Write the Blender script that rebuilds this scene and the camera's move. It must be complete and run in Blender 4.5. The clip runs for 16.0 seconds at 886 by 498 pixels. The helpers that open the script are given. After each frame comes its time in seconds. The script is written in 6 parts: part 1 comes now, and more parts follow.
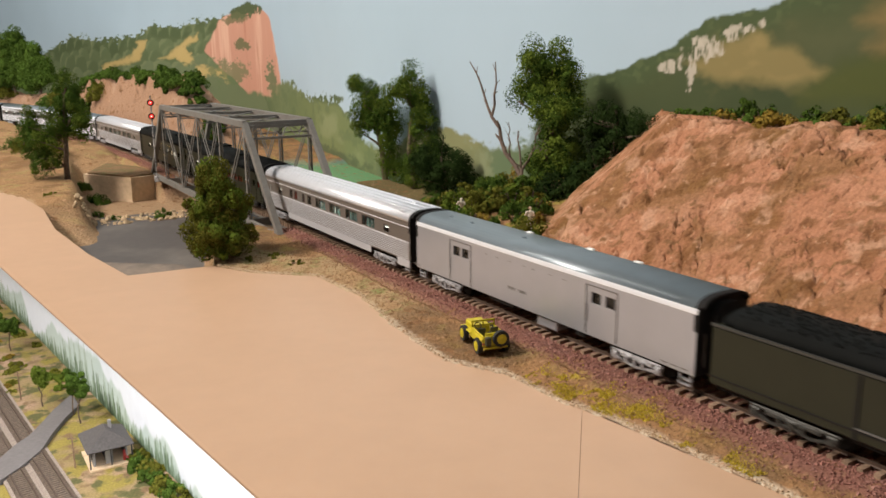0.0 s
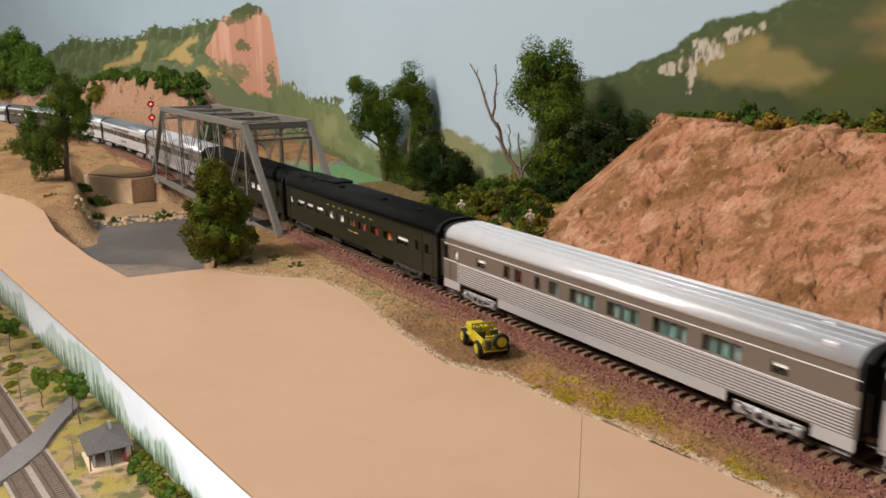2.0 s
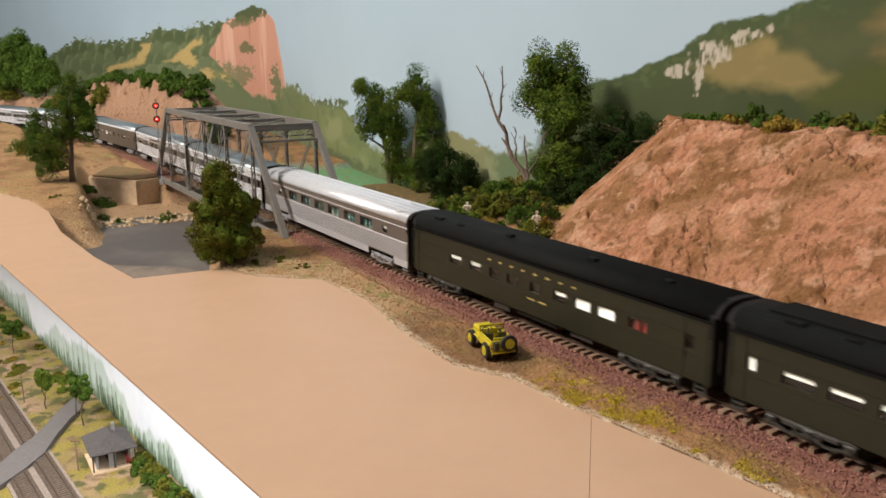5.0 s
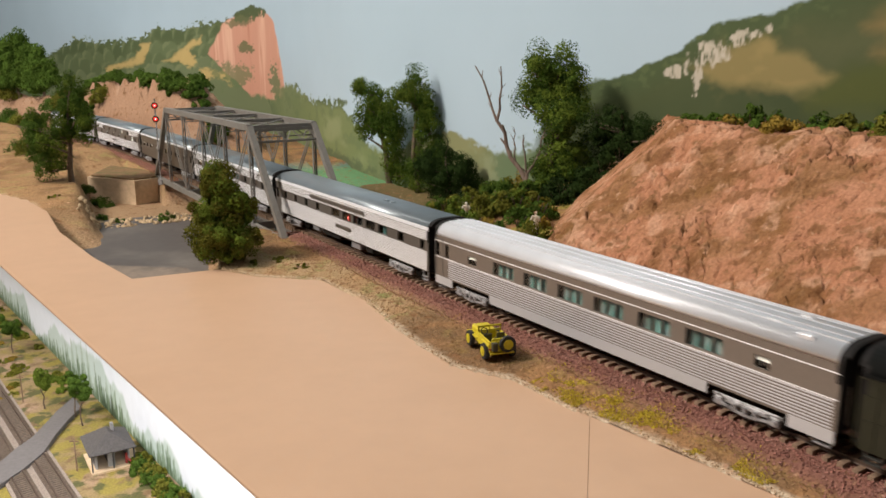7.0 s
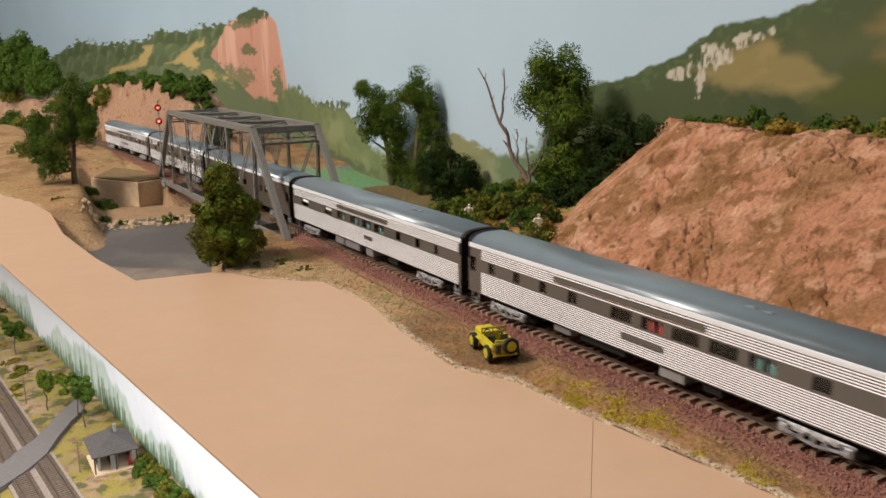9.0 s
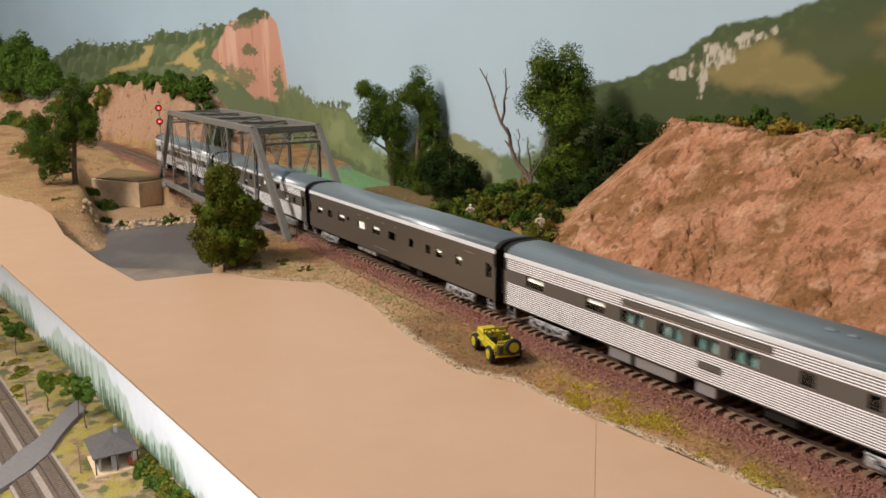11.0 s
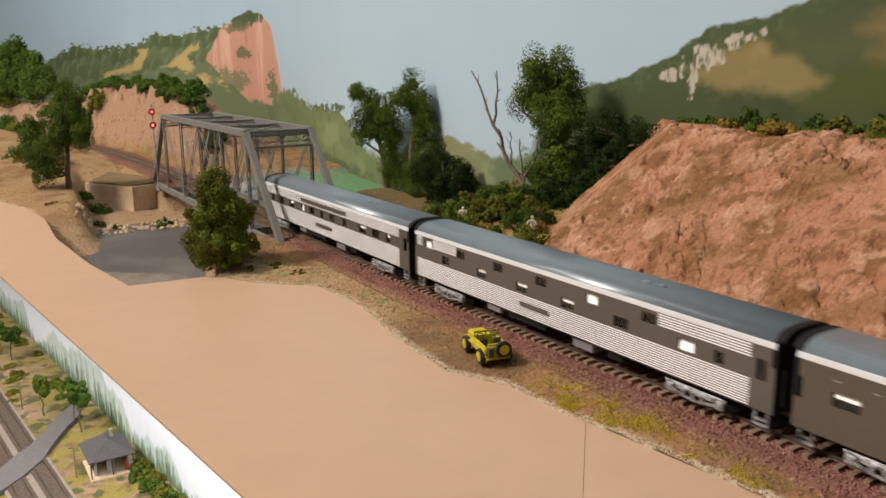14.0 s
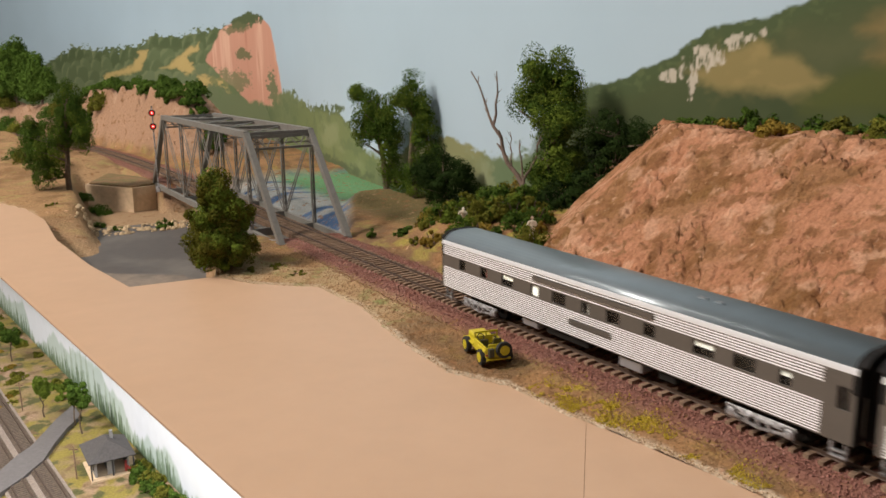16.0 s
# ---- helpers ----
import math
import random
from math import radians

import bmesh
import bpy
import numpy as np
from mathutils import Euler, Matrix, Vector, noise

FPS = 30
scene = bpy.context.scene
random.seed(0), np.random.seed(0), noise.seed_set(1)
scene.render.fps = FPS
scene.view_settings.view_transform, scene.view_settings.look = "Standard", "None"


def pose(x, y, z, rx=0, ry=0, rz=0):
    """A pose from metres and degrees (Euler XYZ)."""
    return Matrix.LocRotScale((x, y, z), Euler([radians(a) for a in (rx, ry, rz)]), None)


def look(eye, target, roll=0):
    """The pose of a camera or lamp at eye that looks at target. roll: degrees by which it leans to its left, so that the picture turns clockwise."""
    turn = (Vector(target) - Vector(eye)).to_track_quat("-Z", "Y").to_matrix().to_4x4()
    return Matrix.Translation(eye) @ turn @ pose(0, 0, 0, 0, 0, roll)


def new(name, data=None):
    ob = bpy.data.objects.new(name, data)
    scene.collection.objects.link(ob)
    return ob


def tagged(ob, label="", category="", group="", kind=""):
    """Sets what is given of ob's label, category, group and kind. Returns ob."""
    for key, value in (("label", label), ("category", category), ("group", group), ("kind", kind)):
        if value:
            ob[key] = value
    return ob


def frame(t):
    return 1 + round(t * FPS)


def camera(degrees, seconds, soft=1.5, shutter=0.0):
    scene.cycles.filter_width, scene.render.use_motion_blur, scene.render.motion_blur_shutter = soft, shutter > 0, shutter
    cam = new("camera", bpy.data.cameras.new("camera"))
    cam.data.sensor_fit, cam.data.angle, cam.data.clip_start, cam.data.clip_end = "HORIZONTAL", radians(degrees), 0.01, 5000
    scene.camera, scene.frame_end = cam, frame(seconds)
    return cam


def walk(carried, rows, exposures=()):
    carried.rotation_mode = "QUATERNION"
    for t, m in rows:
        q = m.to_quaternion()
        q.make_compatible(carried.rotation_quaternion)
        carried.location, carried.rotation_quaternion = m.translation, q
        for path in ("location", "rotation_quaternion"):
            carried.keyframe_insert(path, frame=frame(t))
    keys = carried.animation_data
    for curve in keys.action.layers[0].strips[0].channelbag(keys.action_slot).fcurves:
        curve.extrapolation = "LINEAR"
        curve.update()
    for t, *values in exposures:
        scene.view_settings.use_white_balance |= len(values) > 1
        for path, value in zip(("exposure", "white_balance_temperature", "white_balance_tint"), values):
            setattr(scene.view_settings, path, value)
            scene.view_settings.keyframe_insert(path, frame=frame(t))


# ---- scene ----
import collections

cam = camera(55.8, 16.0, 1.6, 0.5)
walk(cam, [
    (0.0, look((0.0007, -0.0015, 0.1568), (0.0020, 0.9719, -0.0724), -0.52)),
    (0.5, look((0.0015, -0.0026, 0.1577), (0.0024, 0.9708, -0.0715), -0.52)),
    (1.0, look((0.0025, -0.0026, 0.1578), (0.0048, 0.9709, -0.0710), -0.47)),
    (1.5, look((0.0021, -0.0027, 0.1581), (0.0044, 0.9709, -0.0703), -0.48)),
    (2.0, look((0.0008, -0.0011, 0.1579), (0.0018, 0.9724, -0.0705), -0.48)),
    (2.5, look((-0.0006, -0.0007, 0.1583), (0.0013, 0.9729, -0.0702), -0.49)),
    (3.0, look((-0.0012, -0.0002, 0.1580), (-0.0004, 0.9733, -0.0706), -0.52)),
    (3.5, look((-0.0016, -0.0003, 0.1576), (-0.0007, 0.9735, -0.0701), -0.49)),
    (4.0, look((-0.0021, -0.0008, 0.1569), (-0.0025, 0.9733, -0.0692), -0.37)),
    (6.5, look((-0.0029, -0.0000, 0.1569), (-0.0043, 0.9745, -0.0676), -0.33)),
    (7.0, look((-0.0022, -0.0000, 0.1574), (-0.0026, 0.9742, -0.0680), -0.33)),
    (7.5, look((-0.0026, -0.0004, 0.1569), (-0.0046, 0.9742, -0.0671), -0.22)),
    (8.0, look((-0.0034, 0.0001, 0.1563), (-0.0060, 0.9748, -0.0672), -0.20)),
    (8.5, look((-0.0030, -0.0005, 0.1574), (-0.0057, 0.9745, -0.0649), -0.23)),
    (9.0, look((-0.0029, -0.0009, 0.1576), (-0.0058, 0.9739, -0.0655), -0.33)),
    (11.5, look((-0.0037, 0.0013, 0.1573), (-0.0076, 0.9761, -0.0655), -0.39)),
    (12.0, look((-0.0037, 0.0011, 0.1582), (-0.0065, 0.9759, -0.0646), -0.50)),
    (12.5, look((-0.0028, 0.0011, 0.1582), (-0.0045, 0.9760, -0.0647), -0.62)),
    (13.0, look((-0.0022, 0.0005, 0.1582), (-0.0031, 0.9753, -0.0651), -0.63)),
    (13.5, look((-0.0003, -0.0000, 0.1584), (0.0003, 0.9751, -0.0634), -0.66)),
    (14.0, look((0.0003, 0.0004, 0.1585), (0.0001, 0.9756, -0.0630), -0.70)),
    (14.5, look((0.0003, 0.0009, 0.1588), (0.0002, 0.9760, -0.0630), -0.76)),
    (15.0, look((-0.0001, 0.0011, 0.1587), (-0.0010, 0.9764, -0.0619), -0.70)),
    (15.5, look((-0.0006, 0.0005, 0.1589), (-0.0007, 0.9758, -0.0622), -0.76)),
    (16.0, look((0.0000, -0.0000, 0.1585), (0.0000, 0.9754, -0.0619), -0.76)),
], exposures=[(0, 0.12), (1.2, 0.0), (4.2, 0.02), (6.3, 0.14), (7.2, 0.04), (8.2, -0.03), (16, -0.03)])

# ---- light: a lamp high on the far left, unseen tubes added overhead, the lower deck's own strip ----
world = bpy.data.worlds.new("room_world")
scene.world = world
world.use_nodes = True
world.node_tree.nodes["Background"].inputs[0].default_value = (0.80, 0.88, 1.0, 1)
world.node_tree.nodes["Background"].inputs[1].default_value = 0.35


def area_lamp(name, eye, target, size_x, size_y, power, colour):
    data = bpy.data.lights.new(name, "AREA")
    data.shape, data.size, data.size_y, data.energy, data.color = "RECTANGLE", size_x, size_y, power, colour
    ob = new(name, data)
    ob.matrix_basis = look(eye, target)
    return ob


def strip_lamp(name, centre, along, target, length, width, power, colour):
    """A ceiling tube: a long lamp that lies along a direction and faces a target."""
    ob = area_lamp(name, centre, target, length, width, power, colour)
    z = (Vector(centre) - Vector(target)).normalized()
    x = Vector(along)
    x = (x - z * x.dot(z)).normalized()
    y = z.cross(x)
    ob.matrix_basis = Matrix.Translation(centre) @ Matrix((x, y, z)).transposed().to_4x4()
    return ob


area_lamp("spot_lamp", (-1.75, 0.20, 1.65), (-0.05, 0.75, 0.0), 0.40, 0.40, 64.0, (1.0, 0.895, 0.79))
# unseen tube over the aisle, added for eave highlights and overhead fill
strip_lamp("unseen_tube", (-0.75, 0.35, 1.5), (-0.54, 0.84, 0), (0.0, 0.8, 0.0), 3.4, 0.06, 11.5, (1.0, 0.925, 0.85))
# second unseen tube, added to brighten the far left of the painted wall
strip_lamp("unseen_tube", (-1.9, 1.5, 1.5), (-0.66, 0.75, 0), (-1.0, 2.0, 0.1), 2.2, 0.08, 9.0, (1.0, 0.95, 0.88))
strip_lamp("lower_deck_lamp", (-0.78, 1.17, -0.03), (0.6155, -0.7881, 0), (-0.70, 1.42, -0.40), 2.4, 0.03, 6.4, (1.0, 0.98, 0.95))


# ---- materials ----
def node_mat(name, base, rough=0.7, metal=0.0, spots=(), grain=0.0, grain_scale=400.0, bump=0.0, bump_scale=600.0, bump_depth=0.0006,
             coat=0.0, vary=0.0, attribute="", gloss=0.5):
    """A principled material: base colour, patches of other colours by noise (colour, scale, from, to), fine grain and relief."""
    m = bpy.data.materials.new(name)
    m.use_nodes = True
    nt = m.node_tree
    bsdf = nt.nodes["Principled BSDF"]
    bsdf.inputs["Roughness"].default_value = rough
    bsdf.inputs["Metallic"].default_value = metal
    bsdf.inputs["Coat Weight"].default_value = coat
    bsdf.inputs["Specular IOR Level"].default_value = gloss
    geo = nt.nodes.new("ShaderNodeTexCoord")
    if attribute:
        a = nt.nodes.new("ShaderNodeAttribute")
        a.attribute_name = attribute
        colour = a.outputs["Color"]
    else:
        rgb = nt.nodes.new("ShaderNodeRGB")
        rgb.outputs[0].default_value = (*base, 1)
        colour = rgb.outputs[0]

    def mixed(fac, a, b, mode="MIX"):
        mix = nt.nodes.new("ShaderNodeMix")
        mix.data_type, mix.blend_type = "RGBA", mode
        if isinstance(fac, float):
            mix.inputs[0].default_value = fac
        else:
            nt.links.new(fac, mix.inputs[0])
        nt.links.new(a, mix.inputs[6])
        if isinstance(b, tuple):
            mix.inputs[7].default_value = (*b, 1)
        else:
            nt.links.new(b, mix.inputs[7])
        return mix.outputs[2]

    def noisy(scale, detail=4.0):
        n = nt.nodes.new("ShaderNodeTexNoise")
        n.inputs["Scale"].default_value, n.inputs["Detail"].default_value = scale, detail
        nt.links.new(geo.outputs["Object"], n.inputs["Vector"])
        return n.outputs["Fac"]

    for tint, scale, lo, hi in spots:
        ramp = nt.nodes.new("ShaderNodeMapRange")
        ramp.inputs[1].default_value, ramp.inputs[2].default_value = lo, hi
        nt.links.new(noisy(scale), ramp.inputs[0])
        colour = mixed(ramp.outputs[0], colour, tint)
    if grain:
        ramp = nt.nodes.new("ShaderNodeMapRange")
        ramp.inputs[1].default_value, ramp.inputs[2].default_value = 0.25, 0.75
        ramp.inputs[3].default_value, ramp.inputs[4].default_value = 1 - grain, 1 + grain
        nt.links.new(noisy(grain_scale, 3.0), ramp.inputs[0])
        colour = mixed(1.0, colour, ramp.outputs[0], "MULTIPLY")
    if vary:
        info = nt.nodes.new("ShaderNodeObjectInfo")
        geom = nt.nodes.new("ShaderNodeNewGeometry")
        add = nt.nodes.new("ShaderNodeMath")
        nt.links.new(info.outputs["Random"], add.inputs[0])
        nt.links.new(geom.outputs["Random Per Island"], add.inputs[1])
        ramp = nt.nodes.new("ShaderNodeMapRange")
        ramp.inputs[2].default_value = 2.0
        ramp.inputs[3].default_value, ramp.inputs[4].default_value = 1 - vary, 1 + vary
        nt.links.new(add.outputs[0], ramp.inputs[0])
        colour = mixed(1.0, colour, ramp.outputs[0], "MULTIPLY")
    nt.links.new(colour, bsdf.inputs["Base Color"])
    if bump:
        b = nt.nodes.new("ShaderNodeBump")
        b.inputs["Strength"].default_value, b.inputs["Distance"].default_value = min(1.0, bump), bump_depth
        nt.links.new(noisy(bump_scale, 5.0), b.inputs["Height"])
        nt.links.new(b.outputs[0], bsdf.inputs["Normal"])
    return m


M = collections.OrderedDict()
M["terrain"] = node_mat("terrain", (0.4, 0.3, 0.2), 0.95, spots=[((0.22, 0.115, 0.056), 110, 0.58, 0.68), ((0.50, 0.30, 0.19), 170, 0.64, 0.76)], grain=0.20, grain_scale=480, bump=1.0, bump_scale=300, bump_depth=0.0026, attribute="ground", gloss=0.1)
M["river"] = node_mat("river_paint", (0.535, 0.348, 0.228), 0.45, spots=[((0.505, 0.326, 0.210), 6, 0.45, 0.75)], grain=0.03, grain_scale=60, bump=0.05, bump_scale=90)
M["creek"] = node_mat("creek_paint", (0.085, 0.075, 0.070), 0.6, spots=[((0.15, 0.135, 0.12), 14, 0.5, 0.75)], grain=0.1, grain_scale=120)
M["mud"] = node_mat("creek_mud", (0.20, 0.160, 0.128), 0.8, spots=[((0.14, 0.115, 0.095), 30, 0.5, 0.7)], grain=0.15, grain_scale=160)
M["mural"] = node_mat("mural_paint", (0.5, 0.6, 0.7), 0.75, grain=0.025, grain_scale=7, attribute="paint", gloss=0.25)
M["mural_low"] = node_mat("mural_low_paint", (0.8, 0.84, 0.9), 0.7, grain=0.03, grain_scale=40, attribute="paint")
M["ballast"] = node_mat("ballast", (0.250, 0.112, 0.088), 0.95, spots=[((0.31, 0.165, 0.135), 90, 0.5, 0.7)], grain=0.5, grain_scale=900, bump=1.0, bump_scale=800, vary=0.35)
M["tie"] = node_mat("tie_brown", (0.215, 0.145, 0.100), 0.9, gloss=0.15, grain=0.35, grain_scale=500, vary=0.4)
M["rail"] = node_mat("rail_weathered", (0.085, 0.055, 0.040), 0.55, 0.25, grain=0.2, grain_scale=200)
M["steel"] = node_mat("bridge_grey", (0.175, 0.165, 0.15), 0.6, spots=[((0.13, 0.115, 0.10), 45, 0.5, 0.8)], grain=0.12, grain_scale=300, bump=0.15)
M["silver"] = node_mat("silver_side", (0.43, 0.45, 0.50), 0.33, 0.6, grain=0.04, grain_scale=60)
M["steel_flute"] = node_mat("steel_flute", (0.52, 0.53, 0.565), 0.30, 0.3, grain=0.03)
M["flute"] = node_mat("flute_silver", (0.93, 0.94, 0.98), 0.27, 0.12, grain=0.02)
# silver paled so that the eave strip carries the roof edge's highlight
M["eave"] = node_mat("eave_silver_highlight", (0.88, 0.90, 0.95), 0.28, 0.30, grain=0.04, grain_scale=80)
M["silver_roof"] = node_mat("silver_roof", (0.70, 0.72, 0.77), 0.34, 0.35, grain=0.05, grain_scale=90)
M["band"] = node_mat("grey_band", (0.125, 0.115, 0.105), 0.38, 0.35, grain=0.05)
M["budd_band"] = node_mat("satin_steel_band", (0.20, 0.175, 0.155), 0.36, 0.45, grain=0.05)
M["groove"] = node_mat("groove_grey", (0.17, 0.165, 0.16), 0.45, 0.5)
M["blue_roof"] = node_mat("slate_roof", (0.175, 0.212, 0.240), 0.30, 0.2, grain=0.08, grain_scale=70)
M["olive"] = node_mat("olive_side", (0.019, 0.020, 0.011), 0.42, gloss=0.3, grain=0.1, grain_scale=80)
M["black"] = node_mat("roof_black", (0.005, 0.0058, 0.0056), 0.75, gloss=0.12, grain=0.2, grain_scale=120)
M["under"] = node_mat("underframe_black", (0.016, 0.015, 0.014), 0.75, gloss=0.2)
M["truck"] = node_mat("truck_silver", (0.42, 0.42, 0.44), 0.42, 0.35, spots=[((0.10, 0.095, 0.09), 260, 0.5, 0.62)], grain=0.2, grain_scale=200)
M["truck_dark"] = node_mat("truck_dark", (0.05, 0.05, 0.045), 0.5, 0.2)
M["taupe"] = node_mat("taupe_side", (0.115, 0.098, 0.082), 0.38, 0.35, grain=0.05)
M["rubber"] = node_mat("diaphragm_black", (0.012, 0.011, 0.011), 0.75, gloss=0.2)
M["gold"] = node_mat("gold_letter", (0.45, 0.36, 0.12), 0.5)
M["interior"] = node_mat("interior_dark", (0.03, 0.03, 0.03), 0.8, gloss=0.2)
M["white"] = node_mat("white_paint", (0.8, 0.8, 0.78), 0.6)
M["red"] = node_mat("red_paint", (0.30, 0.035, 0.03), 0.5)
M["teal"] = node_mat("teal_seat", (0.075, 0.19, 0.18), 0.6, spots=[((0.20, 0.27, 0.27), 180, 0.5, 0.62)])
M["orange"] = node_mat("orange_paint", (0.48, 0.16, 0.05), 0.6)


def glass_mat(name, tint, rough=0.06):
    m = bpy.data.materials.new(name)
    m.use_nodes = True
    b = m.node_tree.nodes["Principled BSDF"]
    b.inputs["Base Color"].default_value = (*tint, 1)
    b.inputs["Roughness"].default_value = rough
    b.inputs["Transmission Weight"].default_value = 1.0
    b.inputs["IOR"].default_value = 1.3
    return m


M["glass"] = glass_mat("window_glass", (0.94, 0.98, 0.96))


# ---- mesh helpers ----
def link_mesh(name, bm, material, parent=None, label="", smooth=False):
    me = bpy.data.meshes.new(name)
    bmesh.ops.recalc_face_normals(bm, faces=bm.faces)
    bm.to_mesh(me)
    bm.free()
    me.materials.append(material)
    if smooth:
        for p in me.polygons:
            p.use_smooth = True
    ob = new(name, me)
    ob.parent = parent
    if label:
        tagged(ob, label)
    return ob


def part(name, bm, material, parent, label="", smooth=False):
    return link_mesh(name, bm, material, parent, label, smooth)


def shared(name, me, parent, m=None):
    ob = new(name, me)
    ob.parent = parent
    if m is not None:
        ob.matrix_basis = m
    return ob


def thing(name, m, label, category, group="", kind=""):
    ob = new(name)
    ob.empty_display_size = 0.01
    ob.matrix_basis = m
    return tagged(ob, label, category, group, kind)


def box(bm, x0, x1, y0, y1, z0, z1, bevel=0.0, m=None):
    vs = [bm.verts.new((x, y, z)) for x in (x0, x1) for y in (y0, y1) for z in (z0, z1)]
    fs = [bm.faces.new([vs[i] for i in q]) for q in ((0, 1, 3, 2), (4, 6, 7, 5), (0, 4, 5, 1), (2, 3, 7, 6), (0, 2, 6, 4), (1, 5, 7, 3))]
    if m is not None:
        bmesh.ops.transform(bm, matrix=m, verts=vs)
    if bevel:
        bmesh.ops.bevel(bm, geom=list({e for f in fs for e in f.edges}), offset=bevel, segments=1, affect="EDGES")
    return vs


def tube(bm, a, b, r0, r1=None, n=8, cap=True):
    a, b = Vector(a), Vector(b)
    r1 = r0 if r1 is None else r1
    d = b - a
    q = d.to_track_quat("Z", "Y").to_matrix()
    rings = []
    for p, r in ((a, r0), (b, r1)):
        rings.append([bm.verts.new(p + q @ Vector((r * math.cos(k * math.tau / n), r * math.sin(k * math.tau / n), 0))) for k in range(n)])
    for k in range(n):
        bm.faces.new((rings[0][k], rings[0][(k + 1) % n], rings[1][(k + 1) % n], rings[1][k]))
    if cap:
        bm.faces.new(rings[0][::-1])
        bm.faces.new(rings[1])
    return rings


def beam(bm, a, b, w, h, up=(0, 0, 1)):
    """A square bar from a to b, w wide and h high."""
    a, b, up = Vector(a), Vector(b), Vector(up)
    d = (b - a).normalized()
    s = d.cross(up).normalized()
    u = s.cross(d)
    vs = [bm.verts.new(p + s * (i * w / 2) + u * (j * h / 2)) for p in (a, b) for i, j in ((-1, -1), (1, -1), (1, 1), (-1, 1))]
    for q in ((0, 1, 2, 3), (7, 6, 5, 4), (0, 4, 5, 1), (1, 5, 6, 2), (2, 6, 7, 3), (3, 7, 4, 0)):
        bm.faces.new([vs[i] for i in q])


def extrude_profile(bm, pts, x0, x1, caps=True):
    """A closed outline of (y, z) points drawn out along x."""
    rings = [[bm.verts.new((x, y, z)) for y, z in pts] for x in (x0, x1)]
    n = len(pts)
    for k in range(n):
        bm.faces.new((rings[0][k], rings[0][(k + 1) % n], rings[1][(k + 1) % n], rings[1][k]))
    if caps:
        bm.faces.new(rings[0])
        bm.faces.new(rings[1][::-1])


# ---- the line of the track: plan curve, s metres along it (the train runs towards +s), n metres from it to the wall ----
CURVE = np.array([-0.06355, 0.03841, 0.0352, -0.63492, 0.04792])
_ys = np.linspace(-3.4, 3.9, 7301)
_yc = np.clip(_ys, -0.2, 2.0)
_d1 = np.polyder(CURVE)
_xs = np.polyval(CURVE, _yc - 0.5) + np.polyval(_d1, _yc - 0.5) * (_ys - _yc)
_ss = np.concatenate([[0], np.cumsum(np.hypot(np.diff(_xs), np.diff(_ys)))])
_ss = -(_ss - np.interp(0.5, _ys, _ss))


def track_xy(s):
    y = np.interp(-np.asarray(s, float), -_ss, _ys)
    return np.interp(y, _ys, _xs), y


def track_frame(s):
    """Position, forward direction and direction to the wall."""
    x, y = track_xy(s)
    x1, y1 = track_xy(np.asarray(s, float) + 0.004)
    x0, y0 = track_xy(np.asarray(s, float) - 0.004)
    dx, dy = x1 - x0, y1 - y0
    l = np.hypot(dx, dy)
    return x, y, dx / l, dy / l, -dy / l, dx / l


def at_track(s, n, z=0.0):
    x, y, fx, fy, nx, ny = track_frame(s)
    return Vector((float(x + n * nx), float(y + n * ny), z))


def track_pose(s, n=0.0, z=0.0, turn=0.0):
    x, y, fx, fy, nx, ny = track_frame(s)
    return pose(float(x + n * nx), float(y + n * ny), z, 0, 0, math.degrees(math.atan2(fy, fx)) + turn)


def to_track(x, y):
    """s and n of plan points."""
    x, y = np.asarray(x, float), np.asarray(y, float)
    s = np.interp(y, _ys, _ss)
    for _ in range(12):
        px_, py_, fx, fy, nx, ny = track_frame(s)
        s = s + (x - px_) * fx + (y - py_) * fy
    px_, py_, fx, fy, nx, ny = track_frame(s)
    return s, (x - px_) * nx + (y - py_) * ny


# ---- land: one sheet along the track, from under the river to the painted wall ----
def hashed(ix, iy, seed):
    h = np.sin(ix * 127.1 + iy * 311.7 + seed * 74.7) * 43758.5453
    return h - np.floor(h)


def value_noise(x, y, seed=0):
    ix, iy = np.floor(x), np.floor(y)
    fx, fy = x - ix, y - iy
    fx, fy = fx * fx * (3 - 2 * fx), fy * fy * (3 - 2 * fy)
    a, b = hashed(ix, iy, seed), hashed(ix + 1, iy, seed)
    c, d = hashed(ix, iy + 1, seed), hashed(ix + 1, iy + 1, seed)
    return a + (b - a) * fx + (c - a) * fy + (a - b - c + d) * fx * fy


def fbm(x, y, seed=0, octaves=4, rough=0.5):
    total, amp, norm = 0.0, 1.0, 0.0
    for k in range(octaves):
        total = total + amp * (value_noise(x * 2 ** k, y * 2 ** k, seed + k * 13) - 0.5)
        norm += amp
        amp *= rough
    return total / norm * 2


